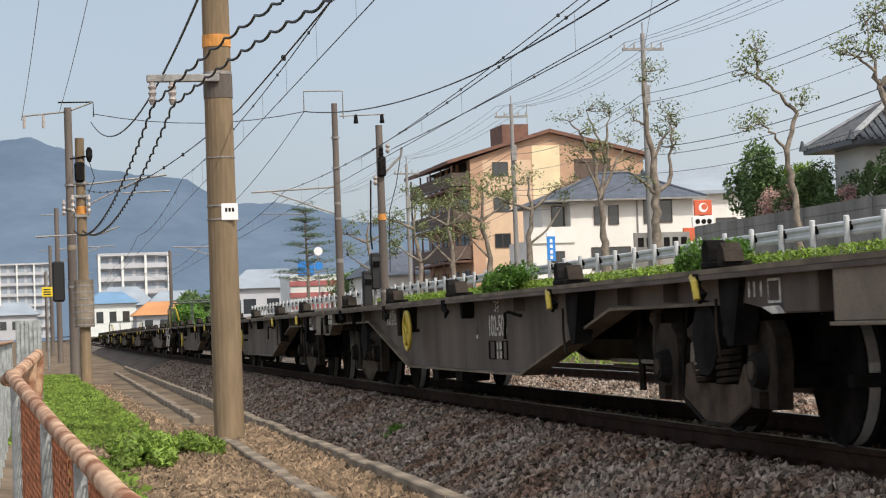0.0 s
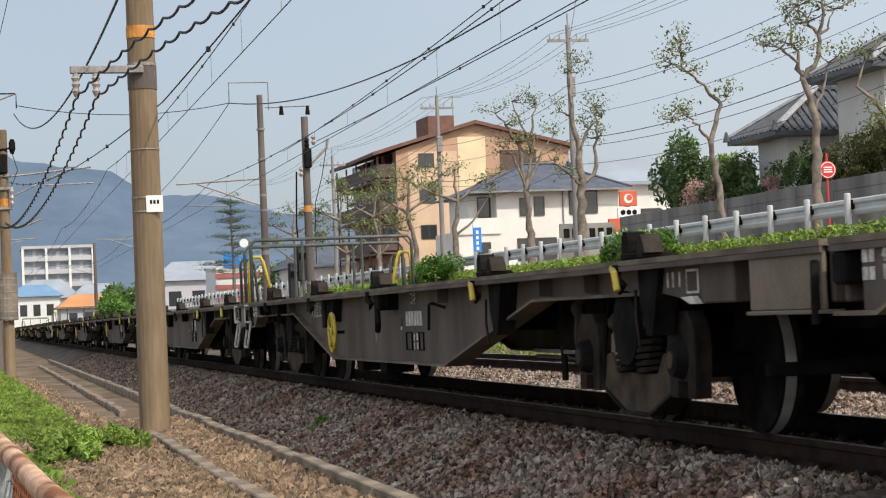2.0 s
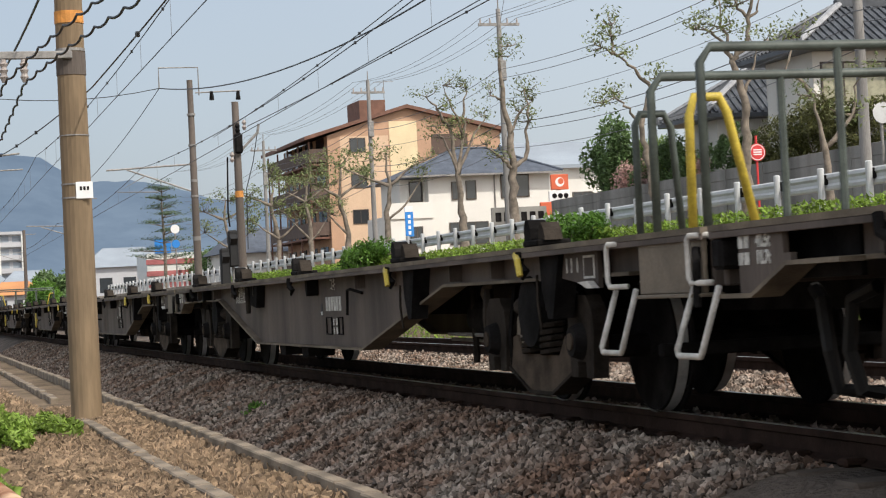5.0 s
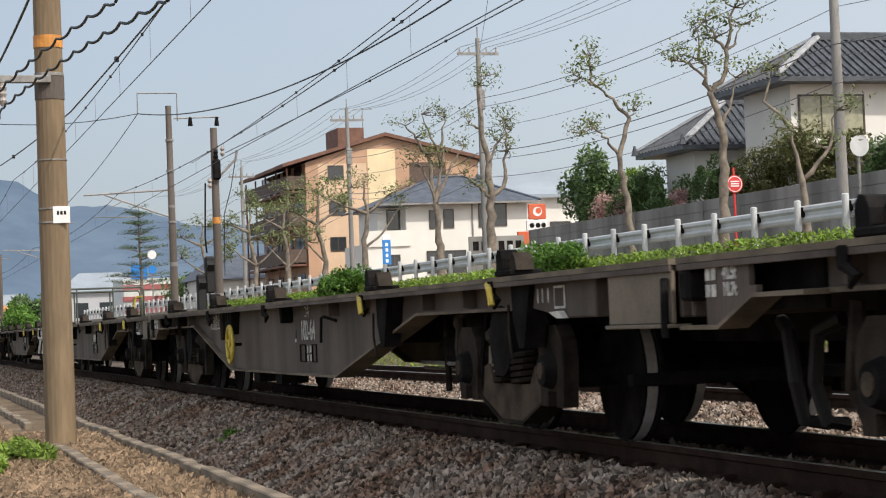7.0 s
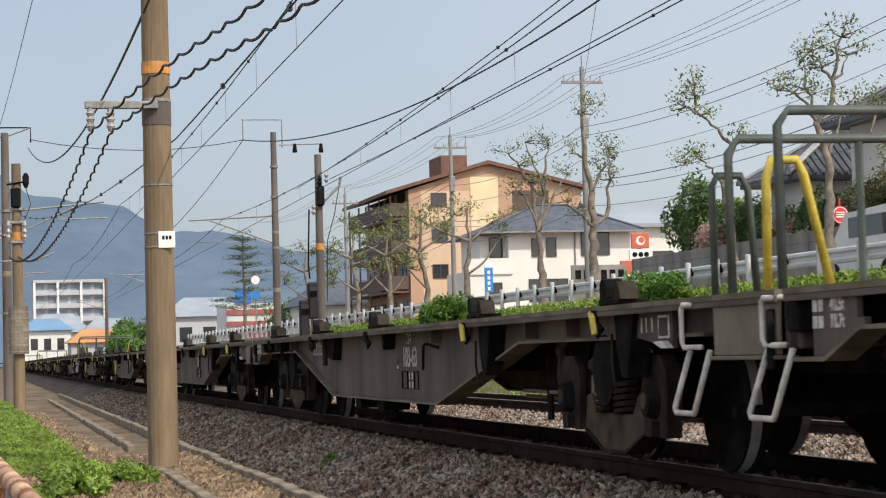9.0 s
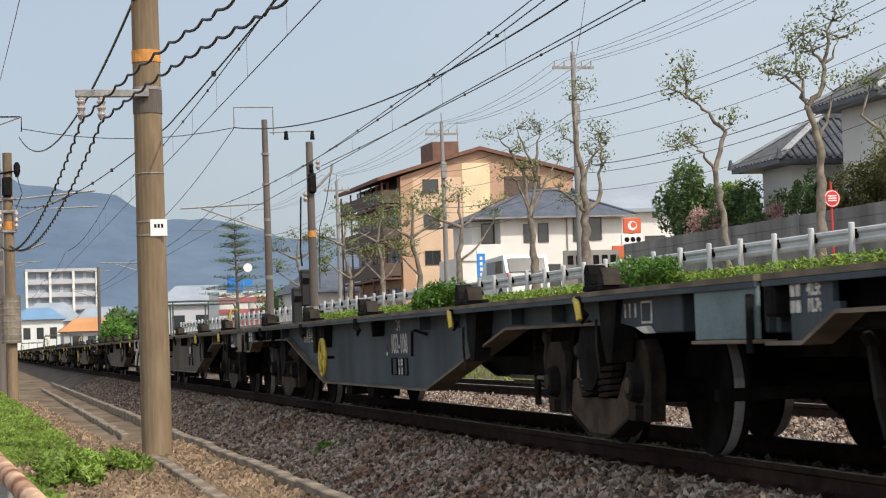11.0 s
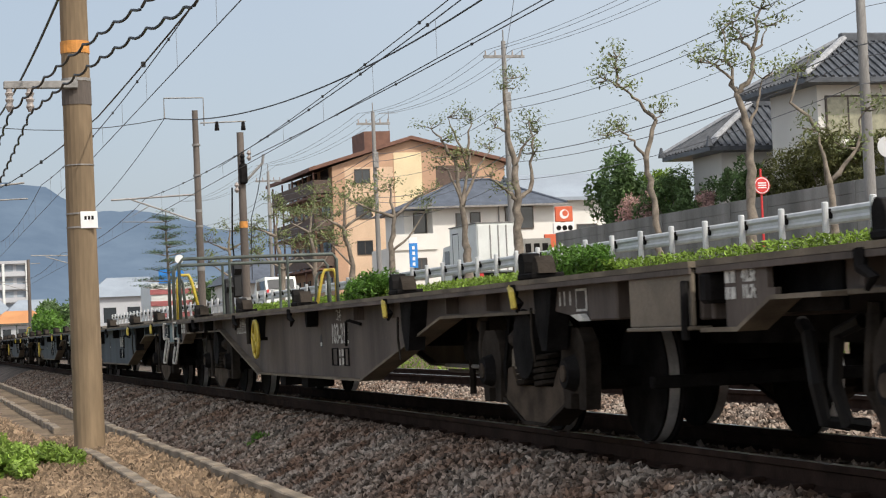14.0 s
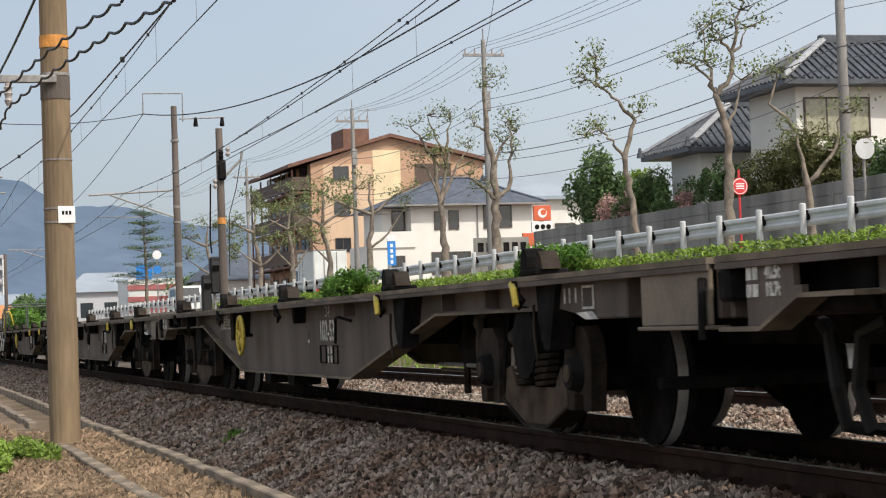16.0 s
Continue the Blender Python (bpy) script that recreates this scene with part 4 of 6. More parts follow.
def build_bogie(parent, y):
    """Two-axle freight bogie: deep hexagonal side frames, tall round-topped axle guards, coil springs."""
    b = part("bogie", box(-0.80, 0.80, y - 0.24, y + 0.24, 0.45, 0.70, 0.05), "dark", parent, "dusty two-axle bogie")
    for s in (-1, 1):
        xo = s * 0.98
        pan = [(y - 0.76, 0.30), (y - 0.24, 0.125), (y + 0.24, 0.125), (y + 0.76, 0.30), (y + 0.74, 0.46), (y + 0.52, 0.50), (y + 0.40, 0.37), (y - 0.40, 0.37), (y - 0.52, 0.50), (y - 0.74, 0.46)]
        # dusty side frame takes the lighter tan, its lit look put into the colour
        part("side_frame", prism(pan, xo - 0.07, xo + 0.05), "plough", b, "dusty hexagonal side frame, painted lighter as if lit")
        part("frame_lip", flange([(0, 0), (0, 0)] + [pan[k] for k in (0, 1, 2, 3)], xo - s * 0.09, xo + s * 0.085, 0.022), "dust", b)
        part("bolster_end", cyl((xo - s * 0.1, y, 0.66), (xo + s * 0.14, y, 0.66), 0.27, 0.24, 18), "dark", b)
        part("bolster_cap", box(xo - 0.10, xo + 0.12, y - 0.52, y + 0.52, 0.62, 0.77, 0.05), "dust", b)
        for a in (-0.93, 0.93):
            g = [(y + a - 0.21, 0.24), (y + a - 0.08, 0.24), (y + a - 0.08, 0.34), (y + a + 0.08, 0.34), (y + a + 0.08, 0.24), (y + a + 0.21, 0.24), (y + a + 0.25, 0.54), (y + a + 0.22, 0.67), (y + a + 0.12, 0.76), (y + a - 0.12, 0.76), (y + a - 0.22, 0.67), (y + a - 0.25, 0.54)]
            axle_guard = part("axle_guard", prism(g, xo + s * 0.0, xo + s * 0.10), "dust", b, "tall round-topped axle guard")
            part("axle_cap", cyl((xo + s * 0.10, y + a, 0.47), (xo + s * 0.17, y + a, 0.47), 0.12, 0.095, 14), "dark", axle_guard)
            part("cap_bolt_ring", cyl((xo + s * 0.17, y + a, 0.47), (xo + s * 0.18, y + a, 0.47), 0.055, None, 10), "plough", axle_guard)
        for dy in (-0.2, 0.2):
            helix = [(xo + s * 0.04 + 0.085 * math.cos(k * 0.8), y + dy + 0.085 * math.sin(k * 0.8), 0.37 + 0.0055 * k) for k in range(44)]
            part("coil_spring", tube(helix, 0.020, 5), "dust", b)
        part("brake_hanger", tube([(xo + s * 0.06, y + 1.2, 0.83), (xo + s * 0.06, y + 1.22, 0.62), (xo + s * 0.02, y + 1.34, 0.44), (xo, y + 1.28, 0.30)], [0.035, 0.05, 0.045, 0.03], 6), "dust", b)
        part("brake_plate", prism([(y + 0.34, 0.375), (y + 0.60, 0.375), (y + 0.56, 0.62), (y + 0.50, 0.64)], xo + s * 0.03, xo + s * 0.05), "tan", b, "pale dusty bracket plate")
        part("brake_lever", tube([(xo + s * 0.04, y + 0.62, 0.85), (xo + s * 0.09, y + 0.62, 0.5), (xo + s * 0.05, y + 0.70, 0.24)], 0.018, 5), "dark", b)
    for a in (-0.93, 0.93):
        part("axle", cyl((-0.98, y + a, 0.43), (0.98, y + a, 0.43), 0.075, None, 12), "dark", b)
        for s in (-1, 1):
            w = bmesh.new()
            add_cyl(w, (s * 0.49, y + a, 0.43), (s * 0.515, y + a, 0.43), 0.455, 0.455, 32)
            add_cyl(w, (s * 0.515, y + a, 0.43), (s * 0.61, y + a, 0.43), 0.428, 0.423, 40)
            add_cyl(w, (s * 0.61, y + a, 0.43), (s * 0.64, y + a, 0.43), 0.16, 0.13, 16)
            part("wheel", w, "dark", b, "dark steel wheel")
            tr = bmesh.new()
            bmesh.ops.create_cone(tr, cap_ends=False, segments=40, radius1=0.437, radius2=0.434, depth=0.07, matrix=Matrix.Translation((s * 0.565, y + a, 0.43)) @ Matrix.Rotation(radians(90), 4, "Y"))
            part("tread", tr, "tread", b, "bright worn wheel tread")
        part("brake_beam", box(-0.75, 0.75, y + a * 1.55 - 0.04, y + a * 1.55 + 0.04, 0.36, 0.44, 0.01), "dark", b)


def container_lock(w, s, y, tip):
    """A folding container lock on the deck edge, with its bracket and lever below."""
    xe = s * EDGE
    lock = part("container_lock", box(xe + s * 0.03, xe - s * 0.20, y - 0.14, y + 0.16, 1.083, 1.125, 0.01), "dark", w, "dark folding container lock")
    part("lock_jaw", prism([(y + 0.02, 1.12), (y + 0.15, 1.12), (y + 0.15, 1.22), (y + 0.11, 1.26), (y + 0.05, 1.25), (y + 0.02, 1.20)], xe + s * 0.02, xe - s * 0.10), "dark", lock)
    part("lock_hook", prism([(y - 0.16, 1.12), (y - 0.02, 1.12), (y - 0.03, 1.20), (y - 0.08, 1.235), (y - 0.13, 1.19)], xe - s * 0.02, xe - s * 0.14), "dust", lock)
    hb = part("lock_bracket", prism([(y - 0.24, 1.05), (y - 0.10, 1.05), (y - 0.12, 0.92), (y - 0.16, 0.86), (y - 0.22, 0.88)], xe - s * 0.06, s * (WEB + 0.001)), "dark", lock)
    part("lock_claw", tube([(xe + s * 0.03, y + 0.24, 1.05), (xe + s * 0.04, y + 0.22, 0.97), (xe + s * 0.02, y + 0.15, 0.93), (xe + s * 0.03, y + 0.20, 0.88)], [0.035, 0.03, 0.028, 0.012], 6), "dark", lock)
    if tip:
        part("lock_lever", tube([(xe + s * 0.05, y + 0.26, 1.04), (xe + s * 0.07, y + 0.16, 1.00), (xe + s * 0.07, y + 0.12, 0.90)], 0.022, 6), "yellow", hb, "pale yellow lever tip")
        # dark wedge fills in the shaded void where the lock hangs
        part("lock_post", prism([(y - 0.35, 1.05), (y + 0.05, 1.05), (y + 0.02, 0.80), (y - 0.08, 0.62), (y - 0.18, 0.62)], xe - s * 0.04, s * (WEB + 0.001)), "dark", lock)
        part("chain", tube([(xe, y - 0.02, 0.90), (xe + s * 0.01, y - 0.04, 0.72), (xe, y - 0.06, 0.55)], 0.010, 4), "dust", lock)


def build_wagon(paint, plate_paint, label):
    w = thing("container_wagon", label, "freight wagon", group="container wagons of the train")
    for s in (-1, 1):
        beam = part("side_beam", prism(side_outline(), *sorted((s * WEB, s * (WEB - 0.02)))), paint, w)
        part("lower_flange", flange(side_outline(), s * (WEB + 0.075), s * (WEB - 0.12), 0.022), "deckedge", beam, "dusty lower flange")
        part("deck_edge", prism([(REAR, 1.05), (FRONT, 1.05), (FRONT, 1.082), (REAR, 1.082)], *sorted((s * (EDGE + 0.03), s * (EDGE - 0.26)))), "deckedge", beam, "worn brown deck edge")
        part("deck_lip", box(s * (EDGE + 0.028), s * (EDGE + 0.012), REAR, FRONT, 1.015, 1.049, 0.003), paint, beam)
        # gussets under the deck edge
        for y in (7.4, 5.9, 4.4, 2.75, -2.8, -4.0, -6.1, -7.2):
            part("gusset", prism([(y - 0.02, 0.90), (y + 0.02, 0.90), (y + 0.02, 1.05), (y - 0.02, 1.05)], *sorted((s * (WEB + 0.10), s * (WEB + 0.001)))), paint, beam)
        for y, tip in ((6.95, False), (3.25, False), (-0.45, False), (-4.85, True), (-8.5, True)):
            container_lock(w, s, y, tip)
        # frame end behind: tag board, post, dark sheet for the shaded gap, plain plate
        xo, xi = s * EDGE, s * (EDGE - 0.03)
        part("tag_board", prism([(-8.78, 0.87), (-9.45, 0.80), (-9.45, 1.05), (-8.78, 1.05)], *sorted((xo - s * 0.08, xi - s * 0.08))), paint, w, "frame end board with small tags")
        part("end_post", box(xo - s * 0.05, xo - s * 0.2, -10.0, -9.5, 0.80, 1.05, 0.01), paint, w)
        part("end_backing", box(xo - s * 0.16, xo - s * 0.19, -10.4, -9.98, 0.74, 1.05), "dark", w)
        part("end_plate", box(xo + s * 0.01, xo - s * 0.015, -11.28, -10.37, 0.75, 1.049, 0.006), plate_paint, w, "plain plate on the frame end")
        part("plate_lip", box(xo + s * 0.035, xo - s * 0.10, -11.28, -10.37, 0.728, 0.749, 0.004), "tan", w, "pale lower lip of the end plate")
        part("end_lever", tube([(xo + s * 0.03, -11.24, 0.98), (xo + s * 0.04, -11.26, 0.90), (xo + s * 0.04, -11.25, 0.68)], 0.022, 6), "dark", w)
        # frame end ahead: dark sheet for the shaded recess, lettered board, slanting flange
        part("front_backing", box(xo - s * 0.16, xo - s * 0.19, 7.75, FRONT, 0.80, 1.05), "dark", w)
        part("letter_board", prism([(8.12, 0.885), (8.52, 0.74), (8.70, 0.74), (8.70, 1.05), (8.20, 1.05), (8.20, 0.92), (8.12, 0.92)], *sorted((xo, xi))), paint, w, "lettered frame end board")
        part("front_flange", flange([(0, 0), (0, 0), (FRONT, 0.74), (8.54, 0.74), (8.14, 0.885), (7.6, 0.885)], xo + s * 0.02, xo - s * 0.14, 0.022), "deckedge", w)
        part("corner_bracket", box(xo + s * 0.03, xo - s * 0.12, 8.86, 8.98, 0.86, 1.02, 0.02), "dark", w)
    part("tag", box(-EDGE + 0.076, -EDGE + 0.079, -9.40, -9.20, 0.86, 1.0), "letter", w, "pale framed tag")
    part("tag_face", box(-EDGE + 0.073, -EDGE + 0.0755, -9.38, -9.22, 0.875, 0.985), paint, w)
    for y in (-8.88, -8.97, -9.08):
        part("marking", box(-EDGE + 0.075, -EDGE + 0.079, y - 0.02, y, 0.90, 0.99), "letter", w, "small pale marking")
    # white sliver stands for sky showing through the gap under the tag board
    part("coupling_handle", prism([(-9.52, 0.80), (-9.40, 0.80), (-9.24, 0.84), (-9.42, 0.845)], -EDGE + 0.02, -EDGE + 0.06), "white", w, "white patch painted as sky showing through the gap")
    # floor frame
    part("centre_sill", box(-0.22, 0.22, REAR, FRONT, 0.62, 1.02), "dark", w)
    cross = bmesh.new()
    for k in range(27):
        y = REAR + 0.3 + (FRONT - REAR - 0.6) * k / 26
        add_box(cross, -1.07, 1.07, y - 0.05, y + 0.05, 0.90, 1.045)
    part("cross_members", cross, "dark", w)
    part("floor_plate", box(-1.01, 1.01, REAR + 0.1, FRONT - 0.1, 1.046, 1.060), "deckedge", w, "dusty steel floor")
    for e, d in ((REAR, -1), (FRONT, 1)):
        part("end_sill", box(-EDGE + 0.04, EDGE - 0.04, e - d * 0.005, e - d * 0.05, 0.78, 1.045, 0.01), paint, w)
        part("coupler", box(-0.13, 0.13, e - d * 0.2, e + d * 0.022, 0.74, 1.0, 0.02), "dark", w, "knuckle coupler")
        part("brake_hose", tube([(-0.55, e - d * 0.3, 0.74), (-0.60, e - d * 0.12, 0.68), (-0.60, e - d * 0.06, 0.42), (-0.55, e - d * 0.08, 0.22), (-0.42, e - d * 0.04, 0.20)], 0.04, 7), "black", w, "hanging black brake hose")
    for y in BOGIES:
        build_bogie(w, y)
    # brake gear under the floor
    part("air_tank", cyl((-0.55, -4.9, 0.60), (-0.55, -5.7, 0.60), 0.19, None, 16), "dark", w, "dusty air reservoir")
    part("brake_cylinder", cyl((-0.86, -6.05, 0.80), (-0.86, -6.32, 0.80), 0.085, None, 16), "plough", w, "brown brake cylinder end")
    for z, y0, y1, x in ((0.47, -4.2, -6.5, -0.7), (0.40, -3.2, -6.6, -0.4), (0.66, -4.6, -6.3, -0.35), (0.52, 3.2, 5.4, -0.7)):
        part("brake_rod", tube([(x, y0, z), (x, y1, z - 0.01)], 0.018, 6), "iron", w)
    part("rod_hanger", tube([(-0.7, -5.0, 0.9), (-0.7, -5.02, 0.24)], 0.028, 6), "dust", w)
    for y in (1.55, 0.25):
        part("under_bracket", prism([(y - 0.2, 0.335), (y + 0.2, 0.335), (y + 0.15, 0.22), (y - 0.15, 0.22)], -1.09, -0.80), "dark", w)
    # hand brake wheel
    hw = bmesh.new()
    ring = [(-EDGE - 0.02, 2.05 + 0.205 * math.cos(a), 0.645 + 0.21 * math.sin(a)) for a in (2 * math.pi * k / 28 for k in range(29))]
    add_tube(hw, ring, 0.021, 7, cap=False)
    for k in range(5):
        a = 2 * math.pi * k / 5 + 0.3
        add_tube(hw, [(-EDGE - 0.005, 2.05, 0.645), (-EDGE - 0.02, 2.05 + 0.2 * math.cos(a), 0.645 + 0.205 * math.sin(a))], [0.026, 0.018], 6)
    wheel = part("hand_brake_wheel", hw, "yellow", w, "yellow five-spoked hand brake wheel", smooth=True)
    part("hub", cyl((-EDGE + 0.03, 2.05, 0.645), (-EDGE - 0.04, 2.05, 0.645), 0.038, None, 10), "yellow", wheel)
    part("spindle", cyl((-EDGE + 0.12, 2.05, 0.645), (-EDGE + 0.03, 2.05, 0.645), 0.018, None, 8), "dark", wheel, "dark steel spindle")
    part("gear_box", prism([(2.55, 0.76), (3.0, 0.80), (3.3, 1.04), (2.45, 1.04)], -EDGE + 0.08, -WEB - 0.001), "dark", w, "dark brake gear bracket")
    part("gear_spindle", cyl((-EDGE + 0.02, 2.75, 0.70), (-EDGE + 0.02, 2.78, 1.0), 0.03, None, 8), "dust", w)
    part("release_lever", tube([(-WEB - 0.01, -2.72, 0.86), (-WEB - 0.09, -2.58, 0.90), (-WEB - 0.09, -2.44, 0.89), (-WEB - 0.09, -2.40, 0.66)], 0.015, 6), "dark", w)
    return w


LET = {}


def put_letters(w, text, size, y, z, x=WEB):
    key = (text, size)
    if key not in LET:
        LET[key] = lettering(text, size)
    o = new("lettering", LET[key])
    o.parent = w
    o.location = (-x - 0.004, y, z)
    o["label"] = "white painted lettering"


def bars(w, y, z, wid, h, n, x=WEB):
    """Illegible small lettering as plain bars."""
    bm = bmesh.new()
    for k in range(n):
        y0 = y + wid / 2 - wid * k / n
        add_box(bm, -x - 0.0065, -x - 0.004, y0 - wid / n * 0.78, y0, z - h / 2, z + h / 2)
    part("marking", bm, "letter", w, "small pale marking")


def deck_rail(w):
    """Crew platform railings across the trailing end, with steps and grab handles."""
    w["label"] = WAGON_RAILED
    r = None
    for y, top in ((-10.5, 1.93), (-11.2, 2.0)):
        rail = part("end_railing", tube([(-1.22, y, 1.06), (-1.22, y, top - 0.08), (-1.16, y, top), (1.16, y, top), (1.22, y, top - 0.08), (1.22, y, 1.06)], 0.026, 8), "railgrey", w, "dark grey pipe railing", smooth=True)
        for x in (-0.45, 0.45):
            part("railing_post", tube([(x, y, 1.06), (x, y, top)], 0.022, 6), "railgrey", rail)
        r = r or rail
    for s in (-1, 1):
        part("yellow_grab_rail", tube([(s * 1.24, -11.05, 1.06), (s * 1.23, -11.05, 1.66), (s * 1.20, -11.05, 1.76), (s * 1.06, -11.05, 1.76), (s * 1.02, -11.05, 1.68), (s * 0.88, -11.05, 1.06)], 0.026, 8), "yellow", r, "yellow grab rail", smooth=True)
        part("grey_grab_rail", tube([(s * 1.27, -10.37, 1.0), (s * 1.27, -10.37, 1.68), (s * 1.24, -10.37, 1.74), (s * 1.10, -10.37, 1.74), (s * 1.06, -10.37, 1.66), (s * 1.02, -10.37, 1.06)], 0.022, 8), "railgrey", r, "dark grey grab rail", smooth=True)
        for y in (-10.0, -11.2):
            part("grab_handle", tube([(s * (EDGE - 0.05), y - 0.16, 1.04), (s * (EDGE + 0.06), y - 0.02, 1.04), (s * (EDGE + 0.06), y, 1.02), (s * (EDGE + 0.06), y, 0.83), (s * (EDGE + 0.06), y - 0.03, 0.80), (s * EDGE, y - 0.16, 0.80)], 0.016, 7), "white", w, "pale bent grab handle", smooth=True)
        for y in (-10.0, -11.15):
            xo = s * (EDGE + 0.02)
            part("step_ladder", tube([(xo, y - 0.02, 0.78), (xo + s * 0.03, y + 0.18, 0.46), (xo + s * 0.03, y + 0.16, 0.43), (xo + s * 0.03, y - 0.13, 0.43), (xo + s * 0.03, y - 0.16, 0.46), (xo, y - 0.34, 0.78)], 0.017, 7), "white", w, "pale bent pipe step", smooth=True)
    for c in [c for c in w.children if c.name.split(".")[0] == "end_post"]:
        bpy.data.objects.remove(c)


WAGON_BROWN = "dusty brown flat container wagon with yellow hand brake wheel, empty"
WAGON_RAILED = "flat container wagon with end railing and pale steps, empty"
WAGON_BLUE = "blue-grey flat container wagon with yellow hand brake wheel, empty"
proto = {False: build_wagon("brown", "tan", WAGON_BROWN), True: build_wagon("blue", "teal", WAGON_BLUE)}
NUMBERS = {0: "102-505", 1: "103-185", 3: "100-70", 4: "100-69", 7: "102-64", 8: "102-63", 9: "103-63", 11: "102-108", 12: "102-107", 13: "103-107", 14: "103-212", 15: "102-532", 16: "102-531"}
LATE = (0, 1, 14, 15, 16, 17)      # later-built wagons: brake wheel higher, number further back
wagons = {}
used = set()
for k in range(-8, 18):
    blue = k in (11, 12, 13)
    if blue not in used:
        w = proto[blue]
        used.add(blue)
    else:
        w = copy_thing(proto[blue], Matrix())
    wagons[k] = w
for k, w in wagons.items():
    if k >= 0:
        late = k in LATE
        ny = -1.72 if late else -1.18 if k in (12, 13) else -1.4
        put_letters(w, "\u30b3\u30ad", 0.15, ny + 0.02, 0.955)
        if k in NUMBERS:
            put_letters(w, NUMBERS[k], 0.275, ny, 0.77)
        else:
            bars(w, ny, 0.77, 0.75, 0.14, 6)
        for z, word in ((0.59, "50"), (0.505, "18")):
            bars(w, ny + 0.02, z, 0.05, 0.065, 1)
            put_letters(w, word, 0.09, ny - 0.10, z)
        for dy, wide in ((0.24, 0.27), (-0.30, 0.20)):
            holder = bmesh.new()
            y0, y1 = ny + dy - wide / 2, ny + dy + wide / 2
            for ya, yb, za, zb in ((y0, y1, 0.465, 0.475), (y0, y1, 0.63, 0.64), (y0, y0 + 0.016, 0.475, 0.63), (y1 - 0.016, y1, 0.475, 0.63)):
                add_box(holder, -WEB - 0.014, -WEB - 0.001, ya, yb, za, zb)
            part("card_holder", holder, "dark", w)
        sy = 1.2 if k in (12, 13) else -0.8
        # slot is a black patch; a pale piece paints the light showing through
        part("side_slot", prism([(sy - 0.05, 0.65), (sy + 0.04, 0.65), (sy + 0.05, 0.76), (sy - 0.03, 0.78)], -WEB - 0.004, -WEB - 0.001), "black", w, "dark drain slot in the side")
        part("slot_light", prism([(sy - 0.045, 0.66), (sy + 0.03, 0.66), (sy + 0.03, 0.69), (sy - 0.04, 0.70)], -WEB - 0.008, -WEB - 0.0045), "letter", w)
        put_letters(w, "\u7a81\u653e\u7981\u6b62", 0.215, 4.25, 0.905)
        put_letters(w, "\u5f62\u5f0f \u30b3\u30ad" + NUMBERS.get(k, "100").split("-")[0], 0.075, -4.9, 0.95)
        for z, word in ((0.985, "40.5t"), (0.905, "18.7t")):
            bars(w, 8.62, z, 0.14, 0.06, 2, EDGE)
            put_letters(w, word, 0.09, 8.41, z, EDGE)
        if k in (2, 15):
            hang = part("hanging_lock", box(-EDGE - 0.01, -WEB - 0.002, -0.62, -0.36, 0.86, 1.048, 0.02), "dark", w, "dark lock hanging below the deck edge")
            part("hook", tube([(-EDGE, -0.50, 0.87), (-EDGE - 0.01, -0.56, 0.74), (-EDGE, -0.48, 0.66), (-EDGE, -0.40, 0.72)], [0.03, 0.035, 0.03, 0.012], 7), "dark", hang)
            part("ring", tube([(-EDGE - 0.01, -0.47 + 0.025 * math.cos(a), 0.60 + 0.05 * math.sin(a)) for a in (0.6 * j for j in range(12))], 0.008, 5), "iron", hang)
        if late:
            for c in [c for c in w.children if c.name.split(".")[0] == "hand_brake_wheel"]:
                c.location = (0, 0, 0.11)
    if k % 4 == 1:
        for c in [c for c in w.children_recursive if c.name.split(".")[0] in ("hub", "spindle", "hand_brake_wheel")]:
            bpy.data.objects.remove(c)
        deck_rail(w)


# ---- fence beside the camera ----
fence = thing("chain_link_fence", "rusty pipe fence with brown chain-link mesh and grey posts", "fence")
TOP = [(0.36, 2.2, 0.40), (0.17, 3.86, 0.50), (0.085, 5.6, 0.55), (-0.055, 7.5, 0.68)]
part("top_pipe", tube(TOP + [(-0.075, 7.7, 0.66)], 0.024, 12), "rust", fence, "peeling rusty top pipe", smooth=True)
for i in range(5):
    u = 0.25 + i / 4 * 2.65
    a, b = Vector(TOP[int(u)]), Vector(TOP[int(u) + 1])
    p = a.lerp(b, u - int(u))
    part("post", cyl((p.x, p.y, -0.7), (p.x, p.y, p.z - 0.02), 0.017, None, 8), "galv", fence, "grey zinc post")
meshbm = bmesh.new()
for (a, b) in zip(TOP, TOP[1:]):
    a, b = Vector(a), Vector(b)
    L = (b - a).length
    n = int(L / 0.05)
    for i in range(-26, n):
        for s in (1, -1):
            pts = []
            for j in range(27):
                h = j * 0.05
                q = (i + 13 + s * (j - 13)) * 0.05
                if 0 <= q <= L:
                    p = a.lerp(b, q / L)
                    pts.append((p.x + 0.024, p.y, p.z - 0.03 - h))
            if len(pts) > 1:
                add_tube(meshbm, [pts[0], pts[-1]], 0.0027, 3, False)
part("chain_link_mesh", meshbm, "mesh_rust", fence, "rusty wire mesh")
part("corner_pipe", tube([(-0.06, 7.6, 0.66), (0.0, 8.6, 0.70), (0.06, 9.6, 0.74)], 0.026, 10), "rust", fence)
for x, y in ((0.02, 8.9), (0.055, 9.4)):
    part("corner_post", tube([(x - 0.03, y, 0.3), (x, y, 0.73)], 0.03, 8), "rust", fence)
fence2 = thing("pipe_fence", "weathered grey pipe fence along the verge", "fence")
part("top_pipe", tube([(-0.35, 10.5, 0.78), (-0.25, 18, 0.78), (-0.2, 34, 0.80)], 0.022, 8), "rust", fence2)
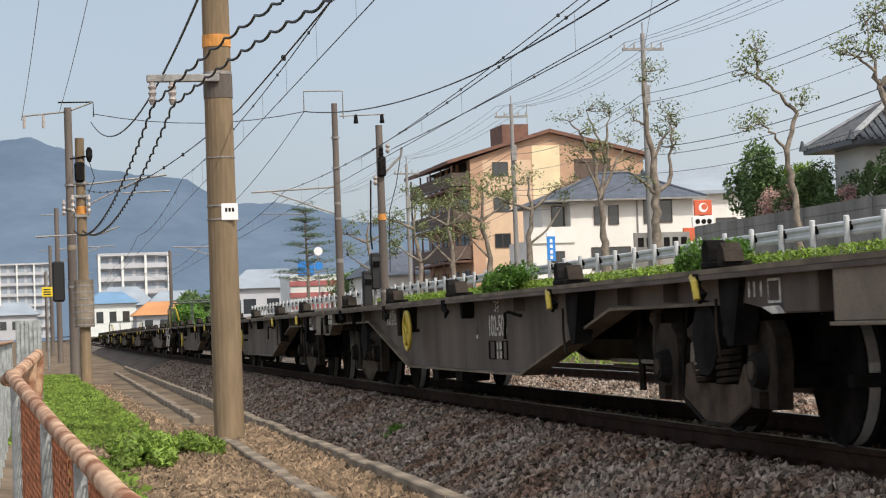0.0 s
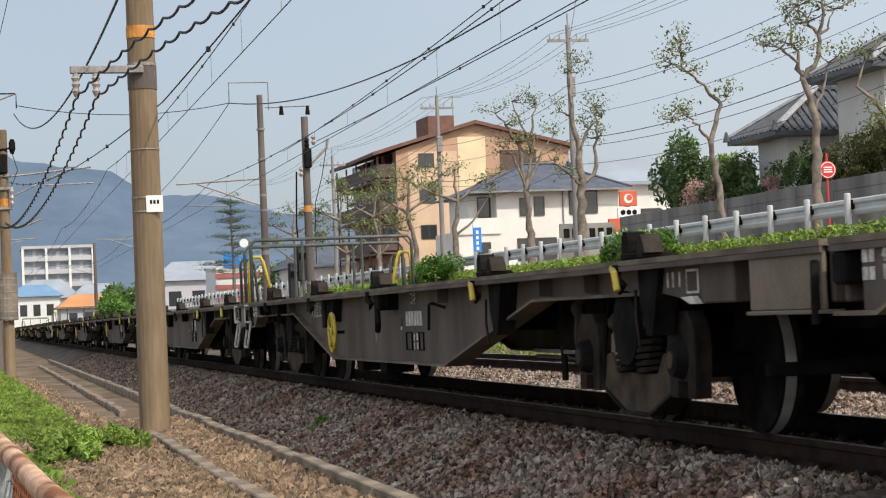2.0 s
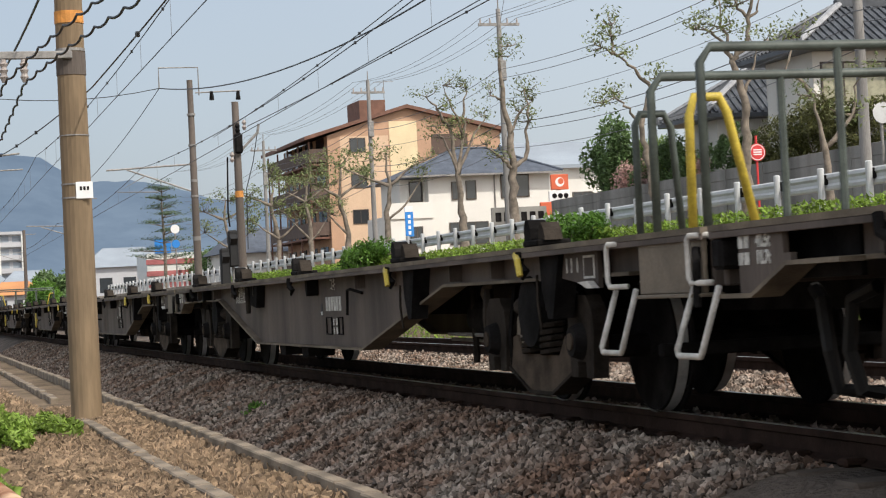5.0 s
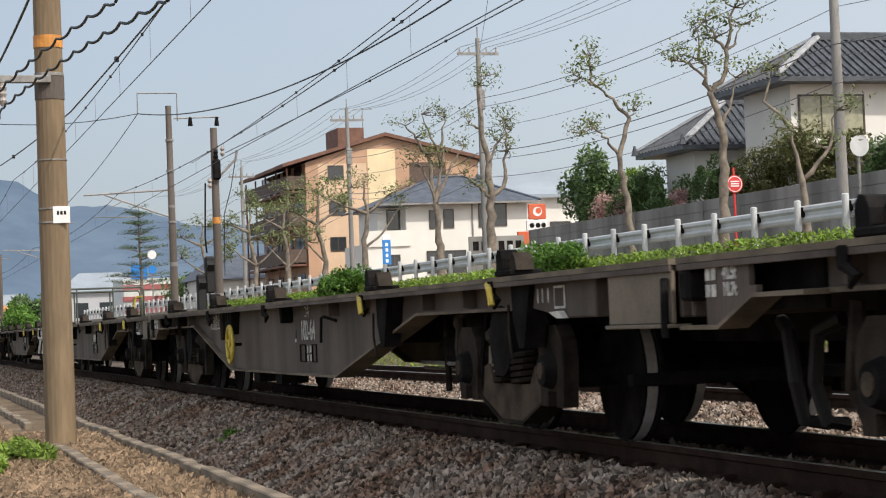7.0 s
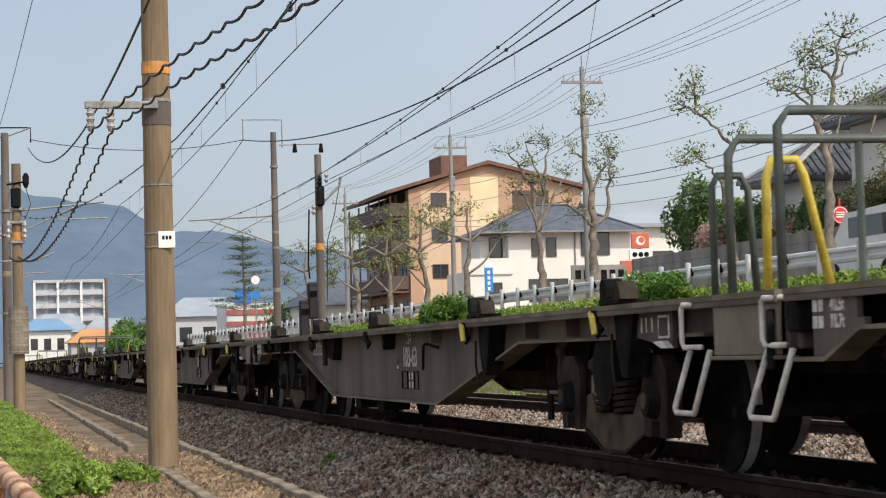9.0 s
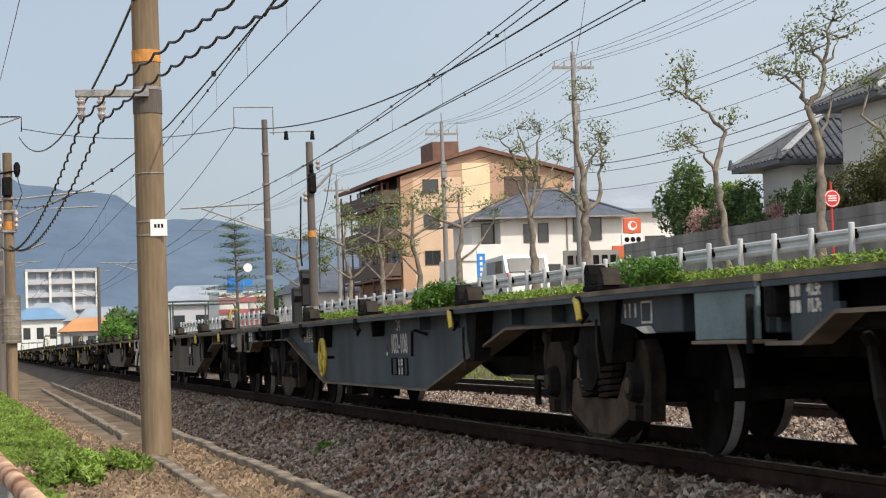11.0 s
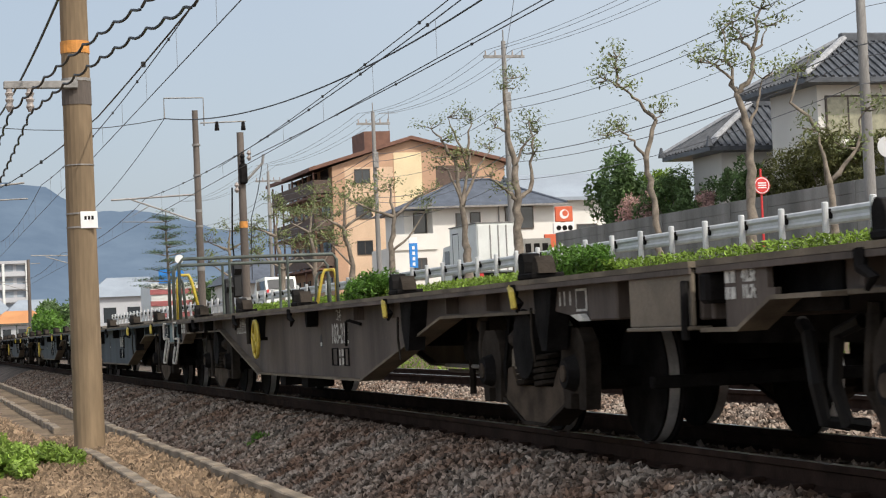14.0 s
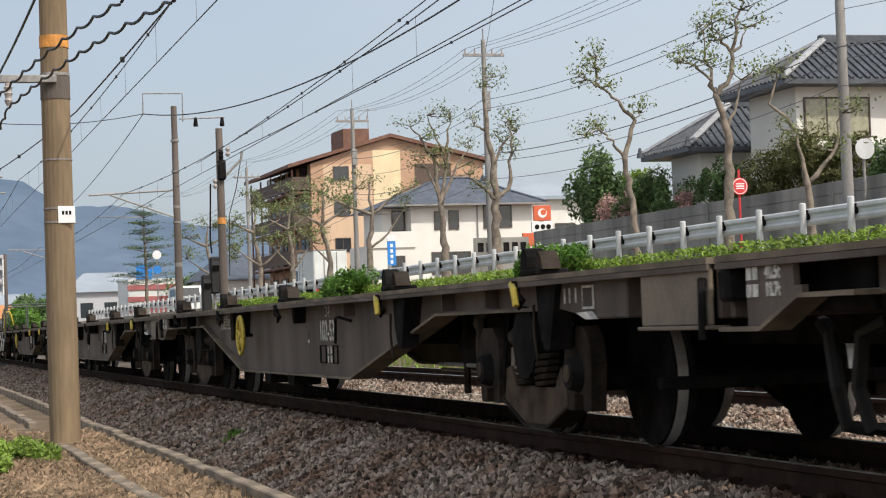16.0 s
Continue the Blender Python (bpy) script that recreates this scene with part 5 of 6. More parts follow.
for i in range(16):
    part("post", cyl((-0.3 + 0.004 * i, 11 + 1.5 * i, -0.6), (-0.3 + 0.004 * i, 11 + 1.5 * i, 0.80), 0.025, None, 8), "galv", fence2)
board = thing("grey_gate_board", "pale corrugated gate panel beside the track", "panel", pose(-0.1, 44, -0.5))
part("sheet", box(-0.1, 0.45, 0, 0.05, 0, 1.75), "galv", board)
for k in range(6):
    part("rib", box(-0.08 + 0.09 * k, -0.04 + 0.09 * k, -0.03, 0.0, 0, 1.72), "galv", board)
sign = thing("yellow_track_sign", "yellow square sign on a post beside the track", "sign", pose(0.95, 84, -0.5))
part("post", cyl((0, 0, 0), (0, 0, 4.2), 0.04), "iron", sign)
part("board", box(-0.22, 0.22, -0.06, -0.03, 3.1, 3.5, 0.01), "signyellow", sign)
for k in range(3):
    part("marking", box(-0.15, 0.15, -0.066, -0.06, 3.17 + 0.1 * k, 3.22 + 0.1 * k), "black", sign)


# ---- buildings ----
def window(parent, x, z, w, h, y=0.0, glassmat="glass", n=2, framemat="frame"):
    """A window set in a facade that faces -y at y."""
    win = part("window", box(x - w / 2, x + w / 2, y - 0.05, y + 0.06, z, z + h), glassmat, parent, "sliding window")
    fr = bmesh.new()
    t = 0.06
    for a in ((x - w / 2 - t, x + w / 2 + t, z - t, z), (x - w / 2 - t, x + w / 2 + t, z + h, z + h + t), (x - w / 2 - t, x - w / 2, z, z + h), (x + w / 2, x + w / 2 + t, z, z + h)):
        add_box(fr, a[0], a[1], y - 0.08, y + 0.02, a[2], a[3])
    for k in range(1, n):
        xx = x - w / 2 + w * k / n
        add_box(fr, xx - 0.03, xx + 0.03, y - 0.06, y + 0.02, z, z + h)
    part("frame", fr, framemat, win)
    return win


# apartment block; its gable end faces the camera
apt = thing("apartment_building", "salmon and cream four-storey apartment block with brown balconies", "building", pose(34.3, 150, 2.0))
W, D, EL, AP, ER, AX = 14.1, 17.0, 11.6, 13.6, 11.6, 6.4
part("wall", gable_block([(0, 0), (W, 0), (W, ER), (AX, AP), (0, EL)], 0, D), "salmon", apt)
roof = bmesh.new()
for (x0, z0), (x1, z1) in (((-1.9, EL - 0.35), (AX, AP)), ((AX, AP), (W + 0.5, ER - 0.05))):
    vs = [roof.verts.new(p) for p in ((x0, -0.5, z0), (x1, -0.5, z1), (x1, D + 0.5, z1), (x0, D + 0.5, z0))]
    vt = [roof.verts.new(v.co + Vector((0, 0, 0.28))) for v in vs]
    for q in ((0, 1, 2, 3), (4, 5, 6, 7), (0, 1, 5, 4), (1, 2, 6, 5), (2, 3, 7, 6), (3, 0, 4, 7)):
        roof.faces.new([(vs + vt)[k] for k in q])
part("roof", roof, "roofbrown", apt, "dark brown shallow gable roof")
part("stair_tower", box(2.8, 4.9, 0.4, 4.5, AP - 2, AP + 0.75), "roofbrown", apt)
part("aerial", tube([(5.0, 1, AP + 0.8), (5.0, 1, AP + 2.4)], 0.03), "iron", apt)
part("aerial_arm", tube([(4.2, 1, AP + 2.2), (5.8, 1, AP + 2.25)], 0.02), "iron", apt)
part("cream_panel", box(5.0, 7.25, -0.03, 0.05, 7.8, 12.6), "cream", apt)
part("peach_panel", box(1.0, 4.9, -0.025, 0.05, 0.5, 11.5), "peach", apt)
part("recess", box(8.4, 11.4, -0.02, 0.05, 9.9, 11.5), "brownrail", apt)
part("recess", box(8.4, 11.4, -0.02, 0.05, 7.0, 8.7), "brownrail", apt)
for z in (1.9, 4.7, 7.5, 10.3):
    window(apt, 2.4, z, 1.15, 1.0, n=2)
for fl in range(4):
    z = 0.9 + 2.85 * fl
    bal = part("balcony", box(-1.5, 0, 0.2, D - 0.2, z - 0.15, z), "roofbrown", apt)
    part("balcony_front", box(-1.52, -1.44, 0.2, D - 0.2, z + 0.12, z + 1.15), "brownrail", bal)
    part("balcony_end", box(-1.5, 0, 0.2, 0.27, z + 0.12, z + 1.15), "brownrail", bal)
    for k in range(5):
        y = 0.25 + k * (D - 0.5) / 4
        part("balcony_post", box(-1.48, -1.36, y, y + 0.12, z, z + (2.7 if fl < 3 else 1.75)), "roofbrown", bal)
    for k in range(4):
        part("balcony_door", box(-0.06, 0.02, 1.2 + 4.1 * k, 3.9 + 4.1 * k, z + 0.02, z + 2.1), "glass", bal)

# white house
wh = thing("white_house", "white two-storey house with slate-blue hipped roof", "house", pose(35.5, 126, 2.0))
HW, HD, HE = 8.5, 8.0, 6.75
part("wall", box(0, HW, 0, HD, 0, HE), "housewhite", wh)
hip = bmesh.new()
o = 0.75
pv = [hip.verts.new(p) for p in ((-2.3, -o, HE - 0.2), (HW + o, -o, HE), (HW + o, HD + o, HE), (-2.3, HD + o, HE - 0.2), (3.1, HD / 2, HE + 2.0), (5.3, HD / 2, HE + 2.0))]
for q in ((0, 1, 5, 4), (1, 2, 5), (2, 3, 4, 5), (3, 0, 4), (0, 3, 2, 1)):
    hip.faces.new([pv[k] for k in q])
part("roof", hip, "slate", wh, "slate-blue hipped roof")
for a, b in (((-2.3, -o, HE - 0.17), (3.1, HD / 2, HE + 2.04)), ((HW + o, -o, HE + 0.03), (5.3, HD / 2, HE + 2.04)), ((3.1, HD / 2, HE + 2.04), (5.3, HD / 2, HE + 2.04))):
    part("ridge_cap", tube([a, b], 0.09, 6), "slate", wh)
part("gutter", box(-2.2, HW + o, -o - 0.1, -o, HE - 0.15, HE - 0.03), "iron", wh)
part("porch_block", box(-3.0, 0.1, -0.5, 5, 0, 4.1), "housewhite", wh)
part("balcony_wall", box(-3.05, 0.1, -0.62, -0.5, 3.9, 4.95), "housewhite", wh)
part("upper_bay", box(-1.7, 0.1, 1.0, 6, 4.0, HE - 0.2), "housewhite", wh)
for x, z, ww, hh in ((-0.6, 5.1, 0.8, 1.25), (1.95, 5.1, 0.6, 1.1), (2.95, 5.1, 0.6, 1.15), (5.3, 5.1, 0.4, 1.65), (6.55, 5.15, 0.85, 1.4)):
    window(wh, x, z, ww, hh, y=1.0 if x < 0 else 0.0, n=1)
for x, z, ww, hh in ((-1.2, 2.0, 1.0, 1.3), (2.7, 2.1, 2.6, 1.4)):
    window(wh, x, z, ww, hh, y=-0.5 if x < 0 else 0.0, n=3)
part("drain_pipe", cyl((4.6, -0.06, 0), (4.6, -0.06, HE), 0.05), "iron", wh)
bsign = thing("blue_banner_sign", "tall blue and white sign board on a post", "sign", pose(30.3, 112.0, 2.0))
part("post", cyl((0, 0.05, 0), (0, 0.05, 3.9), 0.05), "iron", bsign)
part("board", box(-0.25, 0.25, -0.05, 0.03, 2.3, 4.1, 0.01), "signblue", bsign)
part("white_band", box(-0.25, 0.25, -0.056, -0.05, 3.75, 4.1), "signwhite", bsign)
for k in range(4):
    part("writing_bar", box(-0.08, 0.08, -0.056, -0.05, 2.42 + 0.32 * k, 2.62 + 0.32 * k), "signwhite", bsign)

# sign tower of the shop
ss = thing("shop_sign_tower", "orange and white stacked roadside shop sign", "sign", pose(33.7, 95.0, 2.0))
part("post", box(-0.1, 0.1, 0.05, 0.2, 0, 4.6), "iron", ss)
part("orange_board", box(-0.47, 0.47, -0.1, 0.05, 3.84, 4.62, 0.03), "signorange", ss)
part("emblem", cyl((0, -0.115, 4.23), (0, -0.1, 4.23), 0.24, None, 20), "signwhite", ss)
part("emblem_inner", cyl((0.05, -0.125, 4.27), (0.05, -0.112, 4.27), 0.15, None, 20), "signorange", ss)
part("white_board", box(-0.6, 0.5, -0.1, 0.05, 3.26, 3.80, 0.02), "signwhite", ss)
for dx in (-0.32, 0.0, 0.3):
    part("writing_dot", cyl((dx, -0.115, 3.53), (dx, -0.1, 3.53), 0.13, None, 14), "dark", ss)
part("lower_board", box(-1.1, 0.85, -0.12, 0.05, 2.55, 3.23, 0.02), "signorange", ss)
for k in range(3):
    part("writing_bar", box(-0.3 + 0.3 * k, -0.1 + 0.3 * k, -0.135, -0.12, 2.75, 3.0), "signwhite", ss)
annex = thing("grey_panel_fence", "grey panel fence with square openings beside the shop", "fence", pose(29.7, 94.0, 2.0))
part("panel", box(0, 2.9, 0, 0.1, 0, 3.0), "concrete", annex)
for k in range(6):
    part("opening", box(0.2 + 0.45 * k, 0.5 + 0.45 * k, -0.02, 0.0, 2.3, 2.75), "dark", annex)

# small far house beside the white one
sh = thing("small_house", "small pale house with brown-grey gable roof", "house", pose(44.9, 133, 2.0))
part("wall", prism([(0, 0), (9, 0), (9, 7.6), (4.5, 9.3), (0, 7.6)], 0, 9.0), "housewhite", sh)
part("roof", prism([(-0.6, 7.35), (4.5, 9.35), (9.6, 7.35), (9.6, 7.6), (4.5, 9.6), (-0.6, 7.6)], -0.6, 9.6), "fargrey", sh)
window(sh, 4, 4.5, 1.4, 1.1)

# tiled house on the raised plot
PLOT = 4.45
plot = tagged(new("raised_plot", finish("raised_plot", box(29.85, 75, 49.5, 84, 1.5, PLOT), "ground")), "raised garden plot behind the retaining wall", "ground", kind="structure")
wall = thing("retaining_wall", "weathered grey concrete block retaining wall", "wall", kind="structure")
for seg, (ya, yb) in enumerate(((49.5, 65.4), (65.4, 84.5))):
    for row in range(7):
        part("course", box(29.55 + 0.004 * (row % 2), 29.85, ya, yb - 0.01, 2.0 + 0.40 * row, 2.0 + 0.40 * row + 0.392, 0.008), "concrete", wall)
    n = int((yb - ya) / 6.4)
    for k in range(n + 1):
        y = min(ya + 6.4 * k, yb - 0.25)
        part("buttress", box(29.53, 29.56, y, y + 0.2, 2.0, 4.8), "concrete", wall)

jh = thing("tiled_house", "white two-storey traditional house with dark glazed tile roofs", "house")


def tiled_hip(parent, x0, x1, y0, y1, ze, zr, rx0, rx1, ry):
    """Hipped tile roof with raised tile rows and pale ridge caps."""
    base = bmesh.new()
    c = [Vector((x0, y0, ze)), Vector((x1, y0, ze)), Vector((x1, y1, ze)), Vector((x0, y1, ze)), Vector((rx0, ry, zr)), Vector((rx1, ry, zr))]
    v = [base.verts.new(p) for p in c]
    for q in ((0, 1, 5, 4), (1, 2, 5), (2, 3, 4, 5), (3, 0, 4)):
        base.faces.new([v[k] for k in q])
    w = [base.verts.new(p - Vector((0, 0, 0.16))) for p in c[:4]]
    base.faces.new(w)
    for k in range(4):
        base.faces.new((v[k], v[(k + 1) % 4], w[(k + 1) % 4], w[k]))
    rf = part("tile_roof", base, "kawara", parent, "dark glazed tile roof")
    rows = bmesh.new()
    # front slope rows
    n = int((x1 - x0) / 0.32)
    for i in range(n):
        x = x0 + (i + 0.5) * 0.32
        if x < rx0:
            u = (x - x0) / (rx0 - x0)
        elif x > rx1:
            u = (x1 - x) / (x1 - rx1)
        else:
            u = 1
        top = Vector((x, y0 + (ry - y0) * u, ze + (zr - ze) * u))
        if u > 0.04:
            add_tube(rows, [Vector((x, y0, ze)) + Vector((0, 0, 0.03)), top + Vector((0, 0, 0.03))], 0.075, 5)
    n = int((y1 - y0) / 0.32)
    for i in range(n):
        y = y0 + (i + 0.5) * 0.32
        u = (y - y0) / (ry - y0) if y < ry else (y1 - y) / (y1 - ry)
        if u > 0.04:
            add_tube(rows, [(x0, y, ze + 0.03), (x0 + (rx0 - x0) * u, y, ze + (zr - ze) * u + 0.03)], 0.075, 5)
    part("tile_relief", rows, "kawara", rf)["kind"] = "stuff"
    for a, b in ((0, 4), (1, 5), (3, 4)):
        part("ridge_tiles", tube([c[a] + Vector((0, 0, 0.1)), c[b] + Vector((0, 0, 0.12))], [0.13, 0.13], 6), "ridge", rf, "pale grey ridge tiles")
        part("ridge_end", cyl(c[a] + Vector((-0.05, -0.05, 0.0)), c[a] + Vector((-0.05, -0.05, 0.4)), 0.16, 0.05, 8), "kawara", rf)
    part("main_ridge", box(rx0 - 0.2, rx1 + 0.2, ry - 0.14, ry + 0.14, zr - 0.05, zr + 0.3, 0.05), "kawara", rf)


part("upper_wall", box(32.4, 46, 63.8, 67.6, PLOT, 8.95), "housewhite", jh)
tiled_hip(jh, 31.5, 47, 62.9, 68.5, 8.95, 10.65, 34.6, 43.5, 65.7)
part("lower_wall", box(31.6, 38, 70.5, 73.3, PLOT, 7.2), "housewhite", jh)
tiled_hip(jh, 30.7, 39, 69.5, 74.3, 7.2, 9.0, 33.6, 36.2, 71.9)
part("porch_roof", prism([(0, 6.5), (-1.2, 6.1), (-1.2, 6.2), (0, 6.65)], 32.4, 46), "kawara", jh).location = (0, 63.8, 0)
window(jh, 34.0, 7.0, 2.5, 1.35, y=63.8, glassmat="curtain", n=3)
window(jh, 37.6, 6.9, 1.9, 1.5, y=63.8, n=2)
window(jh, 35.0, 4.7, 2.4, 1.6, y=63.8, n=2)
part("white_sill_band", box(32.3, 46, 63.7, 63.8, 6.55, 6.75), "housewhite", jh)

# garden plants on the plot
leaves_thing("garden_tree", "dark green spreading garden tree behind the wall", "tree", (31.4, 80.5, PLOT - 0.5), (1.5, 3.4, 4.6), 8000, 0.12, "conifer", 31, group="garden plants")
leaves_thing("garden_shrub", "pink and white blossoming shrub above the wall", "shrub", (30.4, 76, PLOT - 0.3), (0.6, 2.2, 2.0), 2600, 0.08, "flower", 32, group="garden plants")
leaves_thing("garden_shrub", "dark green shrubs above the retaining wall", "shrub", (30.5, 72.5, PLOT - 0.3), (0.7, 4.2, 2.9), 7500, 0.09, "conifer", 33, group="garden plants")
leaves_thing("garden_shrub", "pink blossoming shrub above the wall", "shrub", (30.3, 69.2, PLOT - 0.1), (0.4, 1.2, 1.3), 1100, 0.07, "flower", 34, group="garden plants")
leaves_thing("garden_tree", "broad olive green garden tree above the wall", "tree", (31.0, 60.6, PLOT - 0.2), (1.1, 4.7, 3.1), 13000, 0.085, "olive", 35, group="garden plants")
leaves_thing("garden_shrub", "green hedge beside the house", "shrub", (31.0, 53.5, PLOT - 0.3), (0.9, 2.6, 2.0), 6000, 0.09, "conifer", 36, group="garden plants")
leaves_thing("garden_shrub", "loose green shrubs in front of the house wing", "shrub", (30.45, 66.6, PLOT - 0.3), (0.5, 2.3, 2.6), 5500, 0.09, "conifer", 38, group="garden plants")
leaves_thing("garden_shrub", "pale green bamboo-like shrub", "shrub", (31.8, 77.5, PLOT), (0.7, 2.0, 3.2), 3500, 0.10, "hedge", 37, group="garden plants")

# stop sign and box
stop = thing("stop_sign", "round red sign with pale writing on a post", "sign", pose(28.0, 59.4, 2.1))
part("post", cyl((0, 0.05, 0), (0, 0.05, 3.4), 0.04), "signred", stop)
part("disc", cyl((0, -0.02, 2.85), (0, 0.02, 2.85), 0.29, None, 28), "signred", stop)
part("rim", cyl((0, -0.026, 2.85), (0, -0.02, 2.85), 0.262, None, 28), "signwhite", stop)
part("face", cyl((0, -0.032, 2.85), (0, -0.026, 2.85), 0.235, None, 28), "signred", stop)
for k in range(3):
    part("writing_bar", box(-0.15, 0.15, -0.036, -0.032, 2.76 + 0.075 * k, 2.80 + 0.075 * k), "signwhite", stop)
mirror = thing("road_mirror", "round white-backed road mirror on a post", "mirror", pose(29.3, 53.3, 2.1))
part("post", cyl((0, 0.1, 0), (0, 0.1, 3.2), 0.05), "iron", mirror)
part("disc", cyl((0, 0, 3.5), (0, 0.06, 3.5), 0.32, 0.28, 24), "guard", mirror)

# distant buildings
def far_block(x0, x1, y0, y1, z1, floors, bays, label):
    b = thing("far_apartment_block", label, "building", pose(x0, y0, 1.5))
    w, h = x1 - x0, z1 - 1.5
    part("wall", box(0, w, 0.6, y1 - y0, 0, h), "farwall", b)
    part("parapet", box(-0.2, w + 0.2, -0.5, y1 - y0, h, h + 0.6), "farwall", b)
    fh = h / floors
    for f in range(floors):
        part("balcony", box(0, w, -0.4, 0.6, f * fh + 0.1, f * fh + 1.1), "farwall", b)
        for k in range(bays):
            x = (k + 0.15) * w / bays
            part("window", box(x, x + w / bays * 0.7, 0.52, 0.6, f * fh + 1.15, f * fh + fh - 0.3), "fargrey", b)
    for k in range(0, bays + 1, 2):
        part("pier", box(k * w / bays - 0.25, k * w / bays + 0.25, -0.6, 0.4, 0, h), "cartwhite", b)


far_block(15.6, 30.0, 420, 432, 17.8, 6, 6, "pale grey six-storey apartment block in the distance")
far_block(-8, 9.5, 700, 712, 27, 7, 6, "hazy pale apartment block in the distance")


def shed(x, y, w, d, h, roofh, wallm, roofm, label):
    s = thing("far_house", label, "house", pose(x, y, 1.0), "distant roofs")
    part("wall", box(0, w, 0, d, 0, h), wallm, s)
    bm = bmesh.new()
    v = [bm.verts.new(p) for p in ((-0.5, -0.5, h), (w + 0.5, -0.5, h), (w + 0.5, d + 0.5, h), (-0.5, d + 0.5, h), (w * 0.25, d / 2, h + roofh), (w * 0.75, d / 2, h + roofh))]
    for q in ((0, 1, 5, 4), (1, 2, 5), (2, 3, 4, 5), (3, 0, 4), (3, 2, 1, 0)):
        bm.faces.new([v[k] for k in q])
    part("roof", bm, roofm, s)
    for k in range(3):
        part("window", box(w * (0.15 + 0.28 * k), w * (0.30 + 0.28 * k), -0.03, 0.0, h * 0.4, h * 0.75), "glass", s)


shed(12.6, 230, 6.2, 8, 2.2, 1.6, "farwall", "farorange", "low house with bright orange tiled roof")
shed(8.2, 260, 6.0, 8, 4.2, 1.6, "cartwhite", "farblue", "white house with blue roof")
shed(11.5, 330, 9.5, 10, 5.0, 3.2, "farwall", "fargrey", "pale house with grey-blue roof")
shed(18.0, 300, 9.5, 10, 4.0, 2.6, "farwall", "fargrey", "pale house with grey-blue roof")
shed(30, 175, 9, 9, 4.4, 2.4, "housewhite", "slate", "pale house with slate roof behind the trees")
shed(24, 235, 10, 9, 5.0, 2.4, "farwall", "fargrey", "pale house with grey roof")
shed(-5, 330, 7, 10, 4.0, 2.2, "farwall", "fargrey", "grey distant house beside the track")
shop = thing("red_white_shop", "low shop front with red and white striped fascia", "shop", pose(26.0, 196, 1.9))
part("wall", box(0, 8, 0, 8, 0, 4.4), "cartwhite", shop)
for k in range(3):
    part("red_stripe", box(-0.1, 8.1, -0.1, 0, 1.0 + 1.15 * k, 1.5 + 1.15 * k), "shopred", shop)
part("blue_board", box(0.8, 2.4, -0.15, -0.05, 4.4, 5.8), "signblue", shop)
rsign = thing("round_road_sign", "white and blue round road signs on a post", "sign", pose(23.6, 160, 2.0))
part("post", cyl((0, 0, 0), (0, 0, 5.5), 0.06), "iron", rsign)
part("disc", cyl((0, -0.08, 5.2), (0, -0.04, 5.2), 0.36, None, 20), "signwhite", rsign)
part("lower_disc", cyl((0, -0.08, 4.0), (0, -0.04, 4.0), 0.34, None, 20), "signblue", rsign)
leaves_thing("far_bush", "green bushes beside the far track", "bush", (12.2, 150, -0.5), (1.8, 14, 4.2), 5000, 0.22, "bush", 51, group="far bushes")
leaves_thing("far_bush", "green trees along the far road", "tree", (31.6, 190, 1.9), (3.0, 10, 5.5), 5000, 0.22, "conifer", 52, group="far bushes")
leaves_thing("far_bush", "green trees beside the distant houses", "tree", (22, 260, 1.5), (4, 14, 6), 4000, 0.3, "conifer", 53, group="far bushes")


# ---- mountains ----
def ridge_line(az):
    """Height angle of the skyline, in degrees, at a bearing."""
    return float(np.interp(az, [-14, -6, -1.5, 0.3, 1.3, 2.0, 3.4, 4.7, 5.2, 6.0, 7.2, 8.5, 9.6, 12, 16, 24, 40], [3.0, 4.8, 5.6, 5.75, 5.4, 4.8, 4.65, 4.45, 4.1, 3.75, 3.7, 3.45, 3.05, 3.0, 2.4, 1.6, 1.0]))


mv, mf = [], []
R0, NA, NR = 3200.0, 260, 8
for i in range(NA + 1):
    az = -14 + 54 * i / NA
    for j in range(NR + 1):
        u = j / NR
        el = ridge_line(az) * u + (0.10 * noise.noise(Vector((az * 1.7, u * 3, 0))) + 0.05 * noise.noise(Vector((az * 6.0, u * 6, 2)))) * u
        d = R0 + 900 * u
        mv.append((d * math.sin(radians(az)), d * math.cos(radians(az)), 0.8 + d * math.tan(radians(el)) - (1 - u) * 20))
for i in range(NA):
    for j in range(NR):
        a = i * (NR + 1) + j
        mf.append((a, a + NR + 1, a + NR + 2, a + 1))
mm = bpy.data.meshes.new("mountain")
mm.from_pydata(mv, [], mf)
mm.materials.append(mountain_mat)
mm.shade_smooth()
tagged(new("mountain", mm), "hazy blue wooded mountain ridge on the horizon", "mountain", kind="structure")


# ---- vehicles on the road ----
def wheels4(p, xs, ys, r):
    for x in xs:
        for y in ys:
            w = part("wheel", cyl((x - 0.1, y, r), (x + 0.1, y, r), r, None, 18), "tyre", p)
            part("rim", cyl((x - 0.105, y, r), (x + 0.105, y, r), r * 0.55, None, 14), "iron", w)


